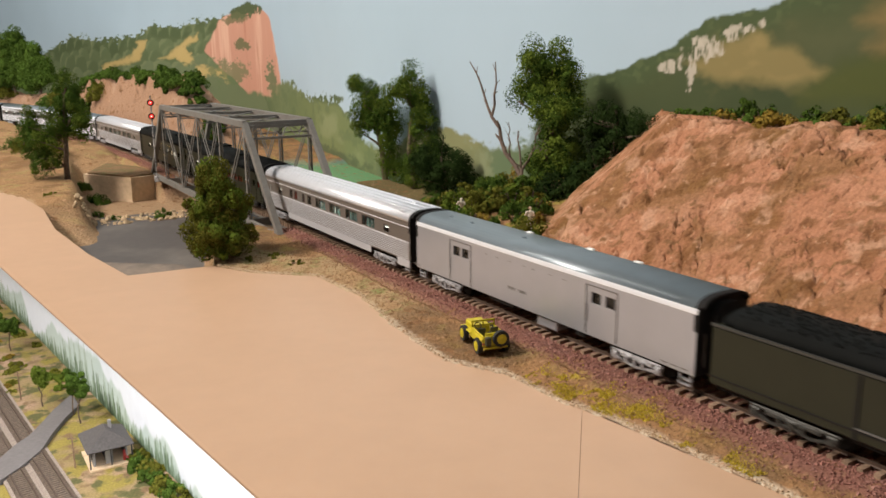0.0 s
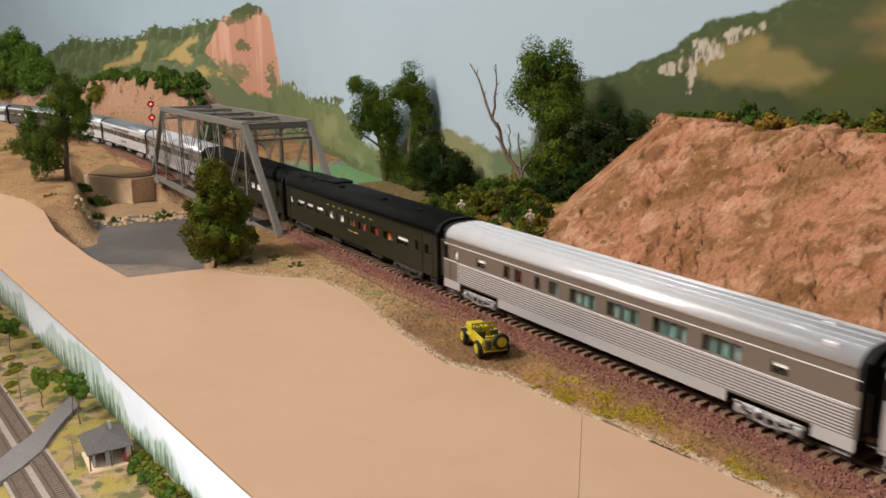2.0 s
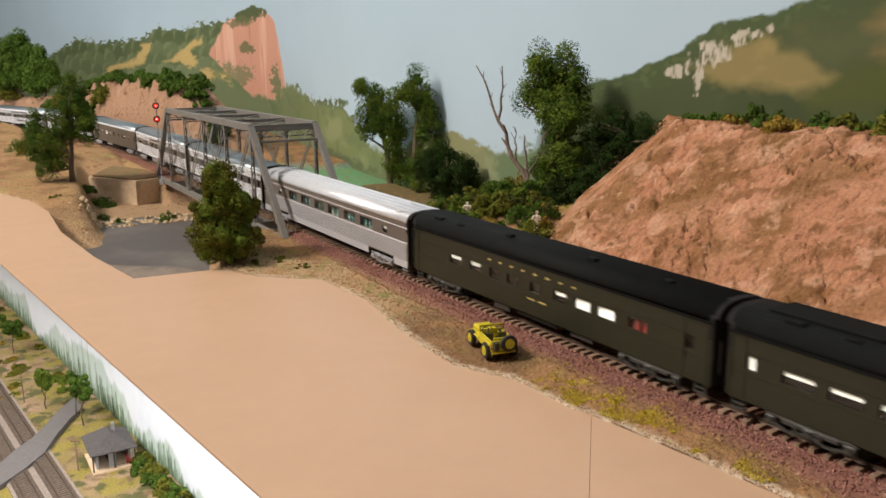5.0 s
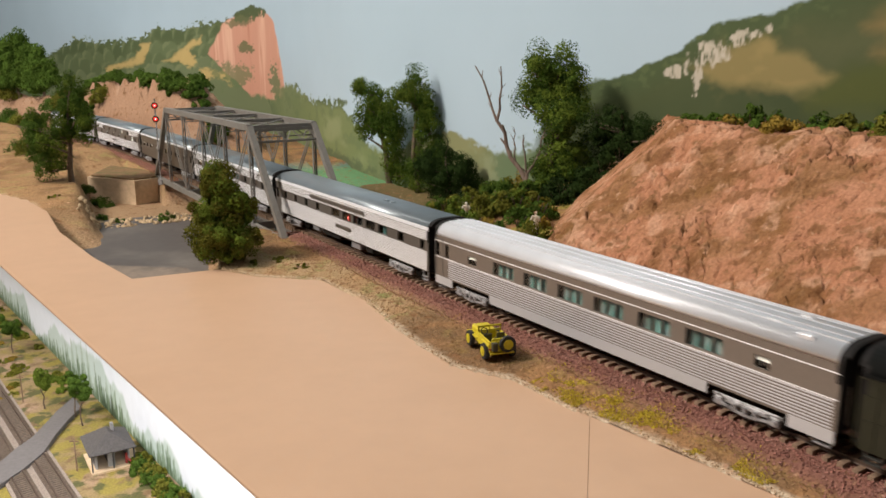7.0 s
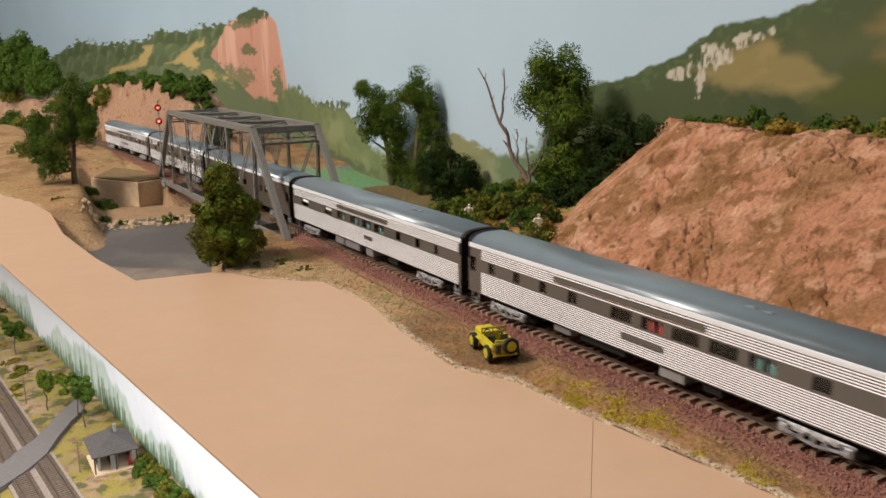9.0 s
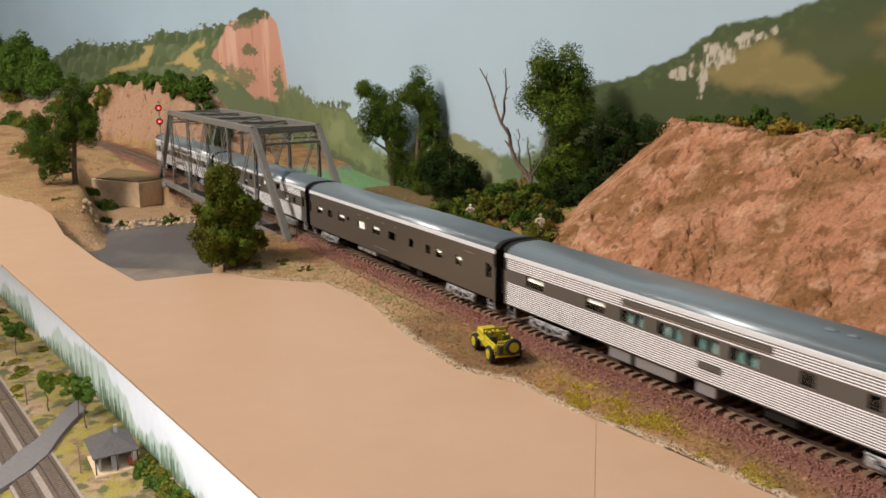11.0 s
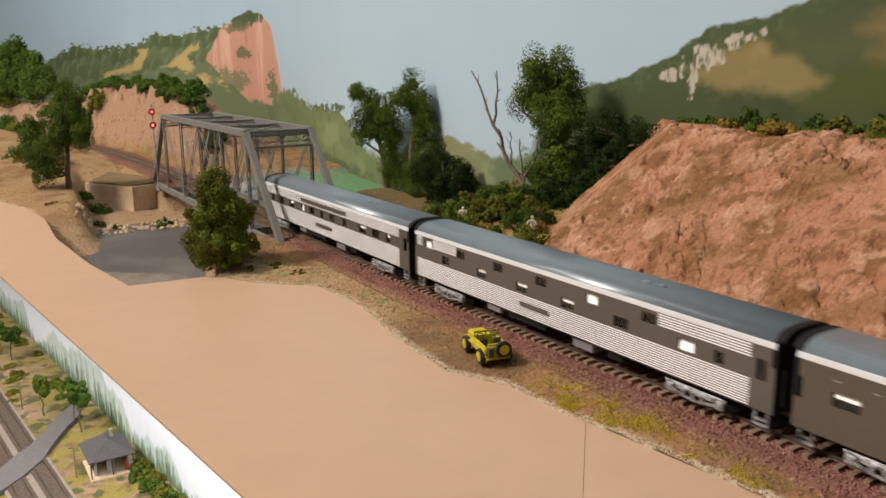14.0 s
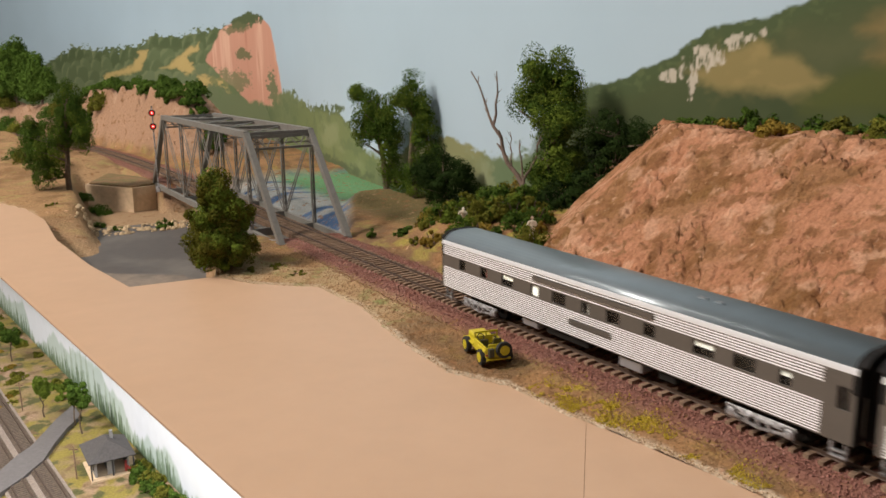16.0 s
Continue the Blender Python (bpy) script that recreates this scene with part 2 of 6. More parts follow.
def plates(x, y, seed):
    """Broken plates: a random height with its own tilt for each uneven cell, the cell's number between 0 and 1, and how far its border is."""
    ix, iy = np.floor(x), np.floor(y)
    best, second = np.full(np.shape(x), 9.0), np.full(np.shape(x), 9.0)
    height, number = np.zeros(np.shape(x)), np.zeros(np.shape(x))
    for ox in (-1, 0, 1):
        for oy in (-1, 0, 1):
            cx, cy = ix + ox, iy + oy
            dx, dy = x - cx - hashed(cx, cy, seed), y - cy - hashed(cx, cy, seed + 1)
            d = np.hypot(dx, dy)
            r = hashed(cx, cy, seed + 2)
            tall = r - 0.5 + dx * (hashed(cx, cy, seed + 3) - 0.5) * 1.6 + dy * (hashed(cx, cy, seed + 4) - 0.5) * 1.6
            hit = d < best
            second = np.where(hit, best, np.minimum(second, d))
            height, number, best = np.where(hit, tall, height), np.where(hit, r, number), np.where(hit, d, best)
    return height, number, second - best


def step(lo, hi, v):
    t = np.clip((v - lo) / (hi - lo), 0, 1)
    return t * t * (3 - 2 * t)


RIVER_Z = -0.009
SHORE = np.array([(-1.30, 1.95), (-0.75, 1.22), (-0.553, 1.034), (-0.503, 0.99), (-0.444, 0.913), (-0.379, 0.804), (-0.302, 0.696), (-0.242, 0.623),
                  (-0.215, 0.636), (-0.184, 0.651), (-0.147, 0.627), (-0.097, 0.616), (-0.057, 0.559), (-0.03, 0.492), (0.001, 0.433),
                  (0.033, 0.412), (0.058, 0.375), (0.082, 0.35), (0.099, 0.327), (0.117, 0.304), (0.16, 0.245), (0.5, -0.28), (1.86, -2.45)])


def shore_distance(x, y):
    """Metres from the shoreline, positive on the land."""
    best = np.full(x.shape, 9.0)
    for (ax, ay), (bx, by) in zip(SHORE[:-1], SHORE[1:]):
        ux, uy = bx - ax, by - ay
        t = np.clip(((x - ax) * ux + (y - ay) * uy) / (ux * ux + uy * uy), 0, 1)
        best = np.minimum(best, np.hypot(x - ax - t * ux, y - ay - t * uy))
    ring = np.vstack([SHORE, [(4.0, -2.45), (4.0, 5.0), (-1.35, 5.0)]])
    inside = np.zeros(x.shape, bool)
    for (ax, ay), (bx, by) in zip(ring, np.roll(ring, -1, axis=0)):
        if ay != by:
            inside ^= ((ay > y) != (by > y)) & (x < (bx - ax) * (y - ay) / (by - ay) + ax)
    return np.where(inside, best, -best)


BR0, BR1 = -0.315, -0.815     # the bridge's two ends along the track
CREEK_Z = -0.040


def wall_offset(s):
    return 0.222 + 0.16 * step(-0.5, -1.6, s)


def creek_mask(s, n):
    """1 in the creek's bed under the bridge."""
    far = step(0.033, 0.042, -n)
    left = (BR1 + 0.012) * (1 - far) + (-1.05 + 0.36 * step(0.105, 0.165, -n)) * far
    right = BR0 - 0.03 - 0.055 * step(0.02, 0.05, -n) + 0.155 * step(0.065, 0.125, -n) - 0.19 * step(0.03, 0.16, n)
    return step(left, left + 0.05 + 0.13 * far, s) * (1 - step(right - 0.03, right + 0.015, s))


def land(s, n, x, y):
    """Height and colour of the land."""
    d = shore_distance(x, y)
    g = fbm(x * 14, y * 14, 3) * 0.004 + fbm(x * 70, y * 70, 5, 3) * 0.0016
    z = RIVER_Z + 0.0005 + np.clip(d, -0.1, 0.03) * 0.10 + g * step(0.0, 0.02, d)
    z = np.where(d < 0.0, RIVER_Z + d * 0.55 - 0.0004, z)
    # bluff left of the bridge, sloping to the shore
    bluff = step(BR1 + 0.02, BR1 - 0.12, s) * step(0.03, 0.16, d) * step(-0.03, -0.05, n)
    z = z + bluff * (0.012 + 0.012 * fbm(x * 9, y * 9, 8))
    # track bed
    bed = 1 - step(0.021, 0.036, np.abs(n))
    z = z * (1 - bed) + (-0.0034) * bed
    # wall side
    right = step(0.034, 0.06, n)
    bank = step(BR0 + 0.005, BR0 + 0.06, s)
    z = z + right * bank * (np.clip(n - 0.04, 0, 0.2) * 0.16 + np.clip(n - 0.04, 0, 0.05) * 0.34 * step(-0.30, -0.17, s) + 0.003)
    hill = np.minimum(np.minimum((n - 0.045) * 1.02, (s + 0.188 - (0.155 - n) * 1.05) * 0.66), 0.108 + 0.02 * s)
    warp = 0.35 * fbm(s * 30, n * 30, 24)
    w1, w2 = fbm(s * 26, n * 30, 27) * 1.1, fbm(s * 70, n * 80, 28) * 0.7
    big, big_id, big_edge = plates((s + n * 0.5) * 26 + w1, (n - s * 0.30) * 44 + w1 + w2, 81)
    mid, mid_id, mid_edge = plates((s + n * 0.7) * 70 + w1 + w2, (n - s * 0.2) * 95 - w1 + w2, 82)
    chip, chip_id, chip_edge = plates((s + n * 0.9) * 165 + w2 * 2, (n - s * 0.3) * 150 + w2, 83)
    broken = step(-0.35, 0.25, fbm(s * 11, n * 13, 29))
    split = (1 - step(0.02, 0.14, mid_edge)) * step(0.05, 0.30, fbm(s * 40 + 3, n * 50, 30))
    ledge = (1 - step(0.01, 0.07, big_edge)) * step(0.0, 0.25, fbm(s * 22 + 9, n * 26, 37))
    gouge = (chip_id > 0.82) * step(0.0, 0.25, fbm(s * 24 + 3, n * 28, 38))
    rough = (fbm(s * 13, n * 12, 25) * 0.0050 + big * 0.0020 + mid * 0.0024 * broken + chip * 0.0017 * broken - gouge * 0.0022 - split * 0.0034 - ledge * 0.0036
             + fbm(s * 110, n * 130, 22, 3) * 0.0014)
    hill = hill + rough * step(0.0, 0.03, hill)
    on_hill = step(-0.001, 0.006, hill - z) * step(0.0, 0.012, hill - 0.003) * (n > 0.04)
    z = np.maximum(z, np.where(n > 0.04, hill, -1))
    # cliff beyond the bridge
    top = 0.116 * step(-0.94, -1.12, s) + 0.014 * fbm(s * 12, n * 3, 31)
    cut = step(-1.60, -1.74, s) * 0.5
    cliff = np.minimum((n - 0.052 - 0.02 * fbm(s * 17, n * 0, 33)) * 2.4, top * (1 - cut))
    cliff = np.minimum(cliff, (0.185 - n) * 2.0)
    cliff = cliff + (fbm(s * 20, n * 30, 35, 4) * 0.012 + fbm(s * 60, n * 70, 36) * 0.005 - (plates(s * 34, n * 40, 39)[1] > 0.90) * 0.008) * step(0.0, 0.03, cliff)
    z = np.maximum(z, np.where(n > 0.045, cliff, -1))
    on_cliff = step(0.0, 0.012, cliff - 0.002) * (n > 0.045)
    # creek bed
    c = creek_mask(s, n)
    z = z * (1 - c) + (-0.0415 + 0.031 * step(0.03, 0.10, n)) * c
    # colours
    col = np.empty(x.shape + (3,))
    col[:] = (0.31, 0.172, 0.082)
    n1, n2, n3 = fbm(x * 30, y * 30, 41), fbm(x * 90, y * 90, 42), fbm(x * 260, y * 260, 43, 2)

    def put(mask, c):
        mask = np.clip(mask, 0, 1)[..., None]
        col[:] = col * (1 - mask) + np.array(c) * mask

    put(step(-0.2, 0.4, n1), (0.19, 0.115, 0.062))
    put(step(0.05, 0.5, n2) * step(0.012, 0.03, d) * 0.8, (0.27, 0.21, 0.07))
    grass = step(0.010, 0.02, d) * (1 - step(0.034, 0.05, d)) * step(-0.05, 0.25, fbm(x * 55, y * 55, 44)) * step(-0.02, 0.1, s)
    put(grass, (0.44, 0.33, 0.045))
    put((1 - step(0.0015, 0.0040, np.abs(d - 0.001) + 0.002 * n2)) * 0.9, (0.60, 0.50, 0.38))
    sand = step(BR0 - 0.02, BR0 + 0.02, s) * (1 - step(-0.10, -0.02, s)) * (1 - step(0.03, 0.06, d)) * step(-0.9, 0.1, n1)
    put(sand * 0.7, (0.44, 0.32, 0.185))
    put(step(0.1, 0.5, n2) * sand, (0.24, 0.23, 0.09))
    tan = step(BR1 + 0.25, BR1 + 0.1, s) * (n < 0.02)
    put(tan * 0.75, (0.33, 0.205, 0.105))
    put(tan * step(0.05, 0.45, n1) * 0.8, (0.20, 0.115, 0.055))
    put(tan * step(0.25, 0.5, n2) * 0.6, (0.30, 0.27, 0.10))
    put((1 - step(0.026, 0.037, np.abs(n + 0.003 * n2))), (0.22, 0.105, 0.08))
    yellow = bank * right * step(0.0, 0.3, n2)
    put(yellow * (1 - on_hill), (0.30, 0.24, 0.06))
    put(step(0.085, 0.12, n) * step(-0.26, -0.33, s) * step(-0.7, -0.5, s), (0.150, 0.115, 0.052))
    put(on_hill, (0.385, 0.180, 0.102))
    put(on_hill * step(-0.05, 0.40, fbm(s * 18 + n * 12, n * 40 - s * 12, 51)) * 0.85, (0.200, 0.098, 0.038))
    put(on_hill * step(0.05, 0.45, fbm(s * 30 + 7, n * 50 - s * 14, 53)) * 0.75, (0.185, 0.100, 0.036))
    put(on_hill * step(0.05, 0.45, fbm(s * 28, n * 52 - s * 10, 52)) * 0.7, (0.47, 0.240, 0.148))
    put(on_hill * (mid_id - 0.3) * 0.5, (0.47, 0.240, 0.145))
    put(on_hill * (0.45 - big_id) * 0.6, (0.22, 0.108, 0.046))
    put(on_hill * step(0.05, 0.35, fbm(s * 80 + n * 30, n * 190 - s * 60, 58)) * 0.7, (0.170, 0.080, 0.032))
    put(on_hill * step(0.15, 0.5, fbm(s * 70 + n * 40 + 4, n * 170 - s * 50, 60)) * 0.6, (0.54, 0.32, 0.21))
    put(on_cliff, (0.33, 0.200, 0.128))
    put(on_cliff * step(0.1, 0.6, fbm(s * 30, n * 24, 54)) * 0.6, (0.19, 0.105, 0.058))
    put(on_cliff * step(0.1, 0.6, fbm(s * 40 + 3, n * 30, 55)) * 0.6, (0.43, 0.29, 0.20))
    put(c * (n < 0.05), (0.33, 0.22, 0.13))
    back = c * (n > 0.035)
    put(back, (0.30, 0.31, 0.30))
    put(back * step(-0.05, 0.25, fbm(x * 22, y * 60, 57)), (0.07, 0.12, 0.22))
    put(back * step(0.11, 0.15, n), (0.13, 0.27, 0.13))
    return z, col


def sheet(name, ss_, nn_, fn, material, attr, kind_label, keep=None):
    S, N = np.meshgrid(ss_, nn_, indexing="ij")
    co, col = fn(S, N)
    ns, nn2 = S.shape
    idx = np.arange(ns * nn2).reshape(ns, nn2)
    quads = np.stack([idx[:-1, :-1], idx[1:, :-1], idx[1:, 1:], idx[:-1, 1:]], -1).reshape(-1, 4)
    if keep is not None:
        k = keep(S, N, co).ravel()
        quads = quads[k[quads].any(1)]
    me = bpy.data.meshes.new(name)
    me.from_pydata(co.reshape(-1, 3).tolist(), [], quads.tolist())
    a = me.color_attributes.new(attr, "FLOAT_COLOR", "POINT")
    rgba = np.ones((ns * nn2, 4), np.float32)
    rgba[:, :3] = np.clip(col.reshape(-1, 3), 0, 1)
    a.data.foreach_set("color", rgba.ravel())
    me.materials.append(material)
    for p in me.polygons:
        p.use_smooth = True
    return tagged(new(name, me), *kind_label)


def land_fn(S, N):
    x, y, fx, fy, nx, ny = track_frame(S)
    # n runs to the wall on one side and a fixed way out on the other
    n = np.where(N > 0, N * wall_offset(S) / 0.222, N)
    x, y = x + n * nx, y + n * ny
    z, col = land(S, n, x, y)
    return np.stack([x, y, z], -1), col


s_steps = np.unique(np.round(np.concatenate([np.arange(-3.0, -1.9, 0.03), np.arange(-1.9, -0.9, 0.007), np.arange(-0.9, -0.2, 0.0042), np.arange(-0.2, 0.40, 0.00115), np.arange(0.46, 0.5, 0.01), np.arange(0.5, 3.4, 0.03)]), 4))
n_steps = np.unique(np.round(np.concatenate([np.arange(-0.56, -0.1, 0.008), np.arange(-0.1, 0.04, 0.0035), np.arange(0.04, 0.2221, 0.00115)]), 4))
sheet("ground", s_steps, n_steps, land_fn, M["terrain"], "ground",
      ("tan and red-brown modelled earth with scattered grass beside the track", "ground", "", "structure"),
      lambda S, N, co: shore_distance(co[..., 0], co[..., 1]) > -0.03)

# deck edge: a straight board edge along the aisle
E0, E1 = Vector((-1.75, 2.39)), Vector((1.9, -2.28))
EDGE = Vector((-0.361, 0.661))
EDIR = Vector((0.6155, -0.7881))
EIN = Vector((0.7881, 0.6155))


def edge_pt(a, inward=0.0, z=0.0):
    p = EDGE + EDIR * a + EIN * inward
    return Vector((p.x, p.y, z))


def slab(name, pts, z0, z1, material, label, category, kind="structure"):
    bm = bmesh.new()
    lo = [bm.verts.new((p[0], p[1], z0)) for p in pts]
    hi = [bm.verts.new((p[0], p[1], z1)) for p in pts]
    bm.faces.new(hi)
    bm.faces.new(lo[::-1])
    for k in range(len(pts)):
        bm.faces.new((lo[k], lo[(k + 1) % len(pts)], hi[(k + 1) % len(pts)], hi[k]))
    return tagged(link_mesh(name, bm, material), label, category, "", kind)


# the river board follows the shore just under the land; a seam crosses it
SEAM_A = Vector((0.0640, 0.3580))
SEAM_B = Vector((0.0530, 0.2970))


def river_half(first):
    sx = SHORE.tolist()
    cut = 17
    shore = [(x + 0.0022, y + 0.0017) if not 4 < k < 11 else (x, y) for k, (x, y) in enumerate(sx)]
    mark = SEAM_B + (SEAM_B - SEAM_A).normalized() * 0.1371
    if first:
        return [edge_pt(-1.6), *[edge_pt(a) for a in (-1.0, 0.2)], mark, SEAM_A + Vector((0.003, 0.012)), *[Vector(p) for p in shore[:16][::-1]]]
    return [mark + Vector((0.0002, 0)), edge_pt(0.9), Vector((0.40, -0.36)), Vector((1.72, -2.45)), *[Vector(p) for p in shore[16:][::-1]], SEAM_A + Vector((0.0032, 0.012))]


for first in (True, False):
    slab("water", river_half(first), -0.0102, RIVER_Z, M["river"], "flat tan painted river surface with a fine board seam", "river")
slab("water", [(-0.50, 0.98), (-0.262, 0.632), (-0.186, 0.664), (-0.150, 0.72), (-0.155, 0.80), (-0.28, 1.06), (-0.37, 1.05)], -0.0445, CREEK_Z, M["creek"],
     "dark grey painted creek surface under the bridge", "creek")
slab("mud_bank", [(-0.3287, 0.7877), (-0.2487, 0.7769), (-0.236, 0.7573), (-0.2512, 0.7419), (-0.2821, 0.7299)], -0.0420, CREEK_Z + 0.0008, M["mud"],
     "pale grey-tan mud at the creek's mouth", "mud")
slab("deck_board", [edge_pt(-1.6, 0.275), edge_pt(0.9, 0.275), (0.62, -0.36), (1.80, -2.45), (2.3, -2.45), (1.2, -0.2), edge_pt(-1.6, 1.2)], -0.050, -0.0455, M["interior"],
     "dark wooden board under the scenery", "deck")


# ---- the painted wall behind the layout ----
def line_of(points):
    pts = sorted(points)
    return lambda s: np.interp(s, [p[0] for p in pts], [p[1] for p in pts])


def mural(s, z):
    """Brush colours of the painted hills by place along the wall and height."""
    col = np.empty(s.shape + (3,))
    col[:] = (0.375, 0.490, 0.580)
    k = 1 / (1 + 0.12 * np.clip(-s - 0.3, 0, 2))          # brushwork is coarser on the far stretch, which is seen small
    u, v = s * 14 * k, z * 22
    b1, b2, b3 = fbm(u, v, 61), fbm(u * 3.1, v * 3.1, 62), fbm(u * 8, v * 8, 63, 3)

    def put(mask, c, amount=1.0):
        m = np.clip(mask * amount, 0, 1)[..., None]
        col[:] = col * (1 - m) + np.array(c) * m

    def below(line, soft=0.004, rough=0.006):
        return step(0, soft, line(s) + rough * 0.7 * b2 + rough * 0.8 * b3 - z)

    def blob(cs, cz, rs, rz, soft=0.5, rough=0.5):
        d = np.hypot((s - cs) / rs, (z - cz) / rz) + rough * (b2 * 0.8 + b3 * 0.8)
        return 1 - step(1 - soft, 1, d)

    def patch(corners, soft=0.004, rough=0.006):
        """Inside a painted outline, with a ragged brush edge."""
        ps, pz = s + rough * (b2 + b3), z + rough * 0.5 * (b3 - b2)
        inside, near = np.zeros(s.shape, bool), np.full(s.shape, 9.0)
        for (a0, c0), (a1, c1) in zip(corners, corners[1:] + corners[:1]):
            du, dv = a1 - a0, c1 - c0
            t = np.clip(((ps - a0) * du + (pz - c0) * dv) / (du * du + dv * dv), 0, 1)
            near = np.minimum(near, np.hypot(ps - a0 - t * du, pz - c0 - t * dv))
            if dv:
                inside ^= ((c0 > pz) != (c1 > pz)) & (ps < du * (pz - c0) / dv + a0)
        return step(-soft, soft, np.where(inside, near, -near))

    put(step(0.30, 0.02, z), (0.45, 0.55, 0.63), 0.5)
    far = line_of([(-3, 0.08), (-2.6, 0.115), (-2.586, 0.151), (-2.458, 0.175), (-2.295, 0.216), (-2.059, 0.198), (-1.932, 0.214), (-1.841, 0.238), (-1.693, 0.230), (-1.567, 0.246),
                   (-1.4, 0.22), (-1.25, 0.10), (-1.122, 0.1), (-1.019, 0.084), (-0.807, 0.089), (-0.76, 0.075), (-0.698, 0.045), (-0.62, 0.0), (-0.5, -0.1)])
    m = below(far, 0.006, 0.020) * (s < -0.5)
    put(m, (0.085, 0.115, 0.050))
    put(m * step(0.02, 0.07, far(s) - z + 0.03 * b1), (0.21, 0.245, 0.13), 0.85)
    put(m * step(0.05, 0.11, far(s) - z + 0.04 * b1), (0.16, 0.20, 0.10), 0.7)
    put(m * step(0.0, 0.5, b1), (0.24, 0.28, 0.15), 0.7)
    put(m * step(0.1, 0.45, b2) * (s < -1.2), (0.09, 0.125, 0.055), 0.7)
    put(m * step(0.0, 0.09, 0.15 - z) * (s < -1.2), (0.33, 0.36, 0.27), 0.5)
    # rounded tree crowns in rows down the wooded slope
    for row, (drop, wide, tone) in enumerate(((0.004, 0.052, (0.075, 0.105, 0.048)), (0.030, 0.064, (0.120, 0.155, 0.075)), (0.056, 0.070, (0.095, 0.128, 0.060)), (0.085, 0.080, (0.150, 0.185, 0.098)))):
        cell = s / wide + 0.37 * row
        i = np.floor(cell)
        o = cell - i - 0.5
        head = far(s) - drop + 0.022 * (hashed(i, i * 0, 90 + row) - 0.5) - 0.05 * o * o
        crown = m * step(0, 0.006, head + 0.006 * b3 - z) * (s < -1.2)
        put(crown, tone, 0.75)
        put(crown * step(0.012, 0.0, head - z + 0.008 * b2 + 0.03 * o), (0.19, 0.225, 0.115), 0.6)
    # yellow clearings
    for corners in ([(-1.915, 0.1906), (-1.867, 0.1957), (-1.884, 0.1664), (-1.924, 0.1412), (-2.125, 0.1144), (-2.13, 0.1288), (-1.958, 0.155)],
                    [(-1.81, 0.1454), (-1.731, 0.1762), (-1.685, 0.2004), (-1.637, 0.2047), (-1.644, 0.1913), (-1.699, 0.173), (-1.663, 0.1422), (-1.702, 0.131), (-1.755, 0.1481)],
                    [(-1.657, 0.1339), (-1.572, 0.1194), (-1.531, 0.1264), (-1.517, 0.0885), (-1.547, 0.1064), (-1.611, 0.1082), (-1.683, 0.0722), (-1.656, 0.1063)]):
        put(m * patch(corners, 0.006, 0.012), (0.50, 0.37, 0.15), 0.9)
    # red butte
    left, right = line_of([(0.05, -1.46), (0.07, -1.43), (0.12, -1.545), (0.147, -1.60), (0.165, -1.625), (0.20, -1.585), (0.235, -1.545), (0.27, -1.46)]), line_of([(0.05, -1.2), (0.10, -1.205), (0.17, -1.232), (0.232, -1.262), (0.27, -1.38)])
    top = line_of([(-1.65, 0.21), (-1.556, 0.233), (-1.47, 0.252), (-1.392, 0.266), (-1.32, 0.252), (-1.265, 0.232), (-1.2, 0.18)])
    butte = step(0, 0.012, s - left(z) + 0.012 * b2) * step(0, 0.008, right(z) - s + 0.006 * b2) * step(0, 0.005, top(s) + 0.004 * b2 - z) * step(0.066, 0.076, z + 0.012 * b2)
    put(butte, (0.53, 0.275, 0.195))
    streak = fbm(s * 55, z * 5, 64)
    put(butte * step(0.0, 0.5, streak), (0.66, 0.41, 0.30), 0.8)
    put(butte * step(0.1, 0.6, fbm(s * 60 + 5, z * 6, 65)), (0.40, 0.16, 0.10), 0.7)
    put(blob(-1.41, 0.253, 0.14, 0.016, 0.3, 0.9) * step(0, 0.004, top(s) + 0.006 + 0.005 * b3 - z), (0.075, 0.10, 0.045))
    put(blob(-1.43, 0.176, 0.05, 0.012, 0.4, 1.0) * butte, (0.12, 0.13, 0.06), 0.9)
    put(blob(-1.48, 0.235, 0.08, 0.012, 0.4, 1.0) * butte, (0.12, 0.13, 0.06), 0.8)
    put(blob(-1.50, 0.115, 0.10, 0.030, 0.4, 1.0), (0.12, 0.165, 0.075), 0.75)
    put(blob(-1.27, 0.10, 0.035, 0.035, 0.3, 1.0), (0.10, 0.15, 0.07), 0.85)
    # light green slopes behind the bridge
    mid = line_of([(-1.3, 0.09), (-1.17, 0.108), (-1.122, 0.10), (-1.019, 0.083), (-0.9, 0.082), (-0.807, 0.085), (-0.74, 0.065), (-0.69, 0.04), (-0.6, 0.03)])
    m2 = below(mid, 0.012, 0.006) * step(-1.32, -1.18, s) * (s < -0.6)
    put(m2, (0.165, 0.200, 0.085))
    put(m2 * step(0.0, 0.5, b1), (0.235, 0.265, 0.135), 0.75)
    put(m2 * step(-1.0, -1.2, s), (0.125, 0.165, 0.078), 0.7)
    put(m2 * step(-0.1, 0.4, fbm(s * 40, z * 60, 66)), (0.115, 0.150, 0.070), 0.55)
    put(blob(-0.83, -0.004, 0.25, 0.013, 0.6, 0.5), (0.075, 0.095, 0.05), 0.75)
    low = step(-0.012, -0.035, z + 0.008 * b1) * (s < -0.4)
    put(low, (0.085, 0.19, 0.085))
    put(low * step(0.0, 0.5, b2), (0.15, 0.27, 0.13), 0.6)
    # middle hill and grey-green woods
    cen = line_of([(-0.66, 0.02), (-0.60, 0.03), (-0.50, 0.062), (-0.44, 0.076), (-0.41, 0.070), (-0.347, 0.057), (-0.30, 0.060), (-0.24, 0.075), (-0.2, 0.10)])
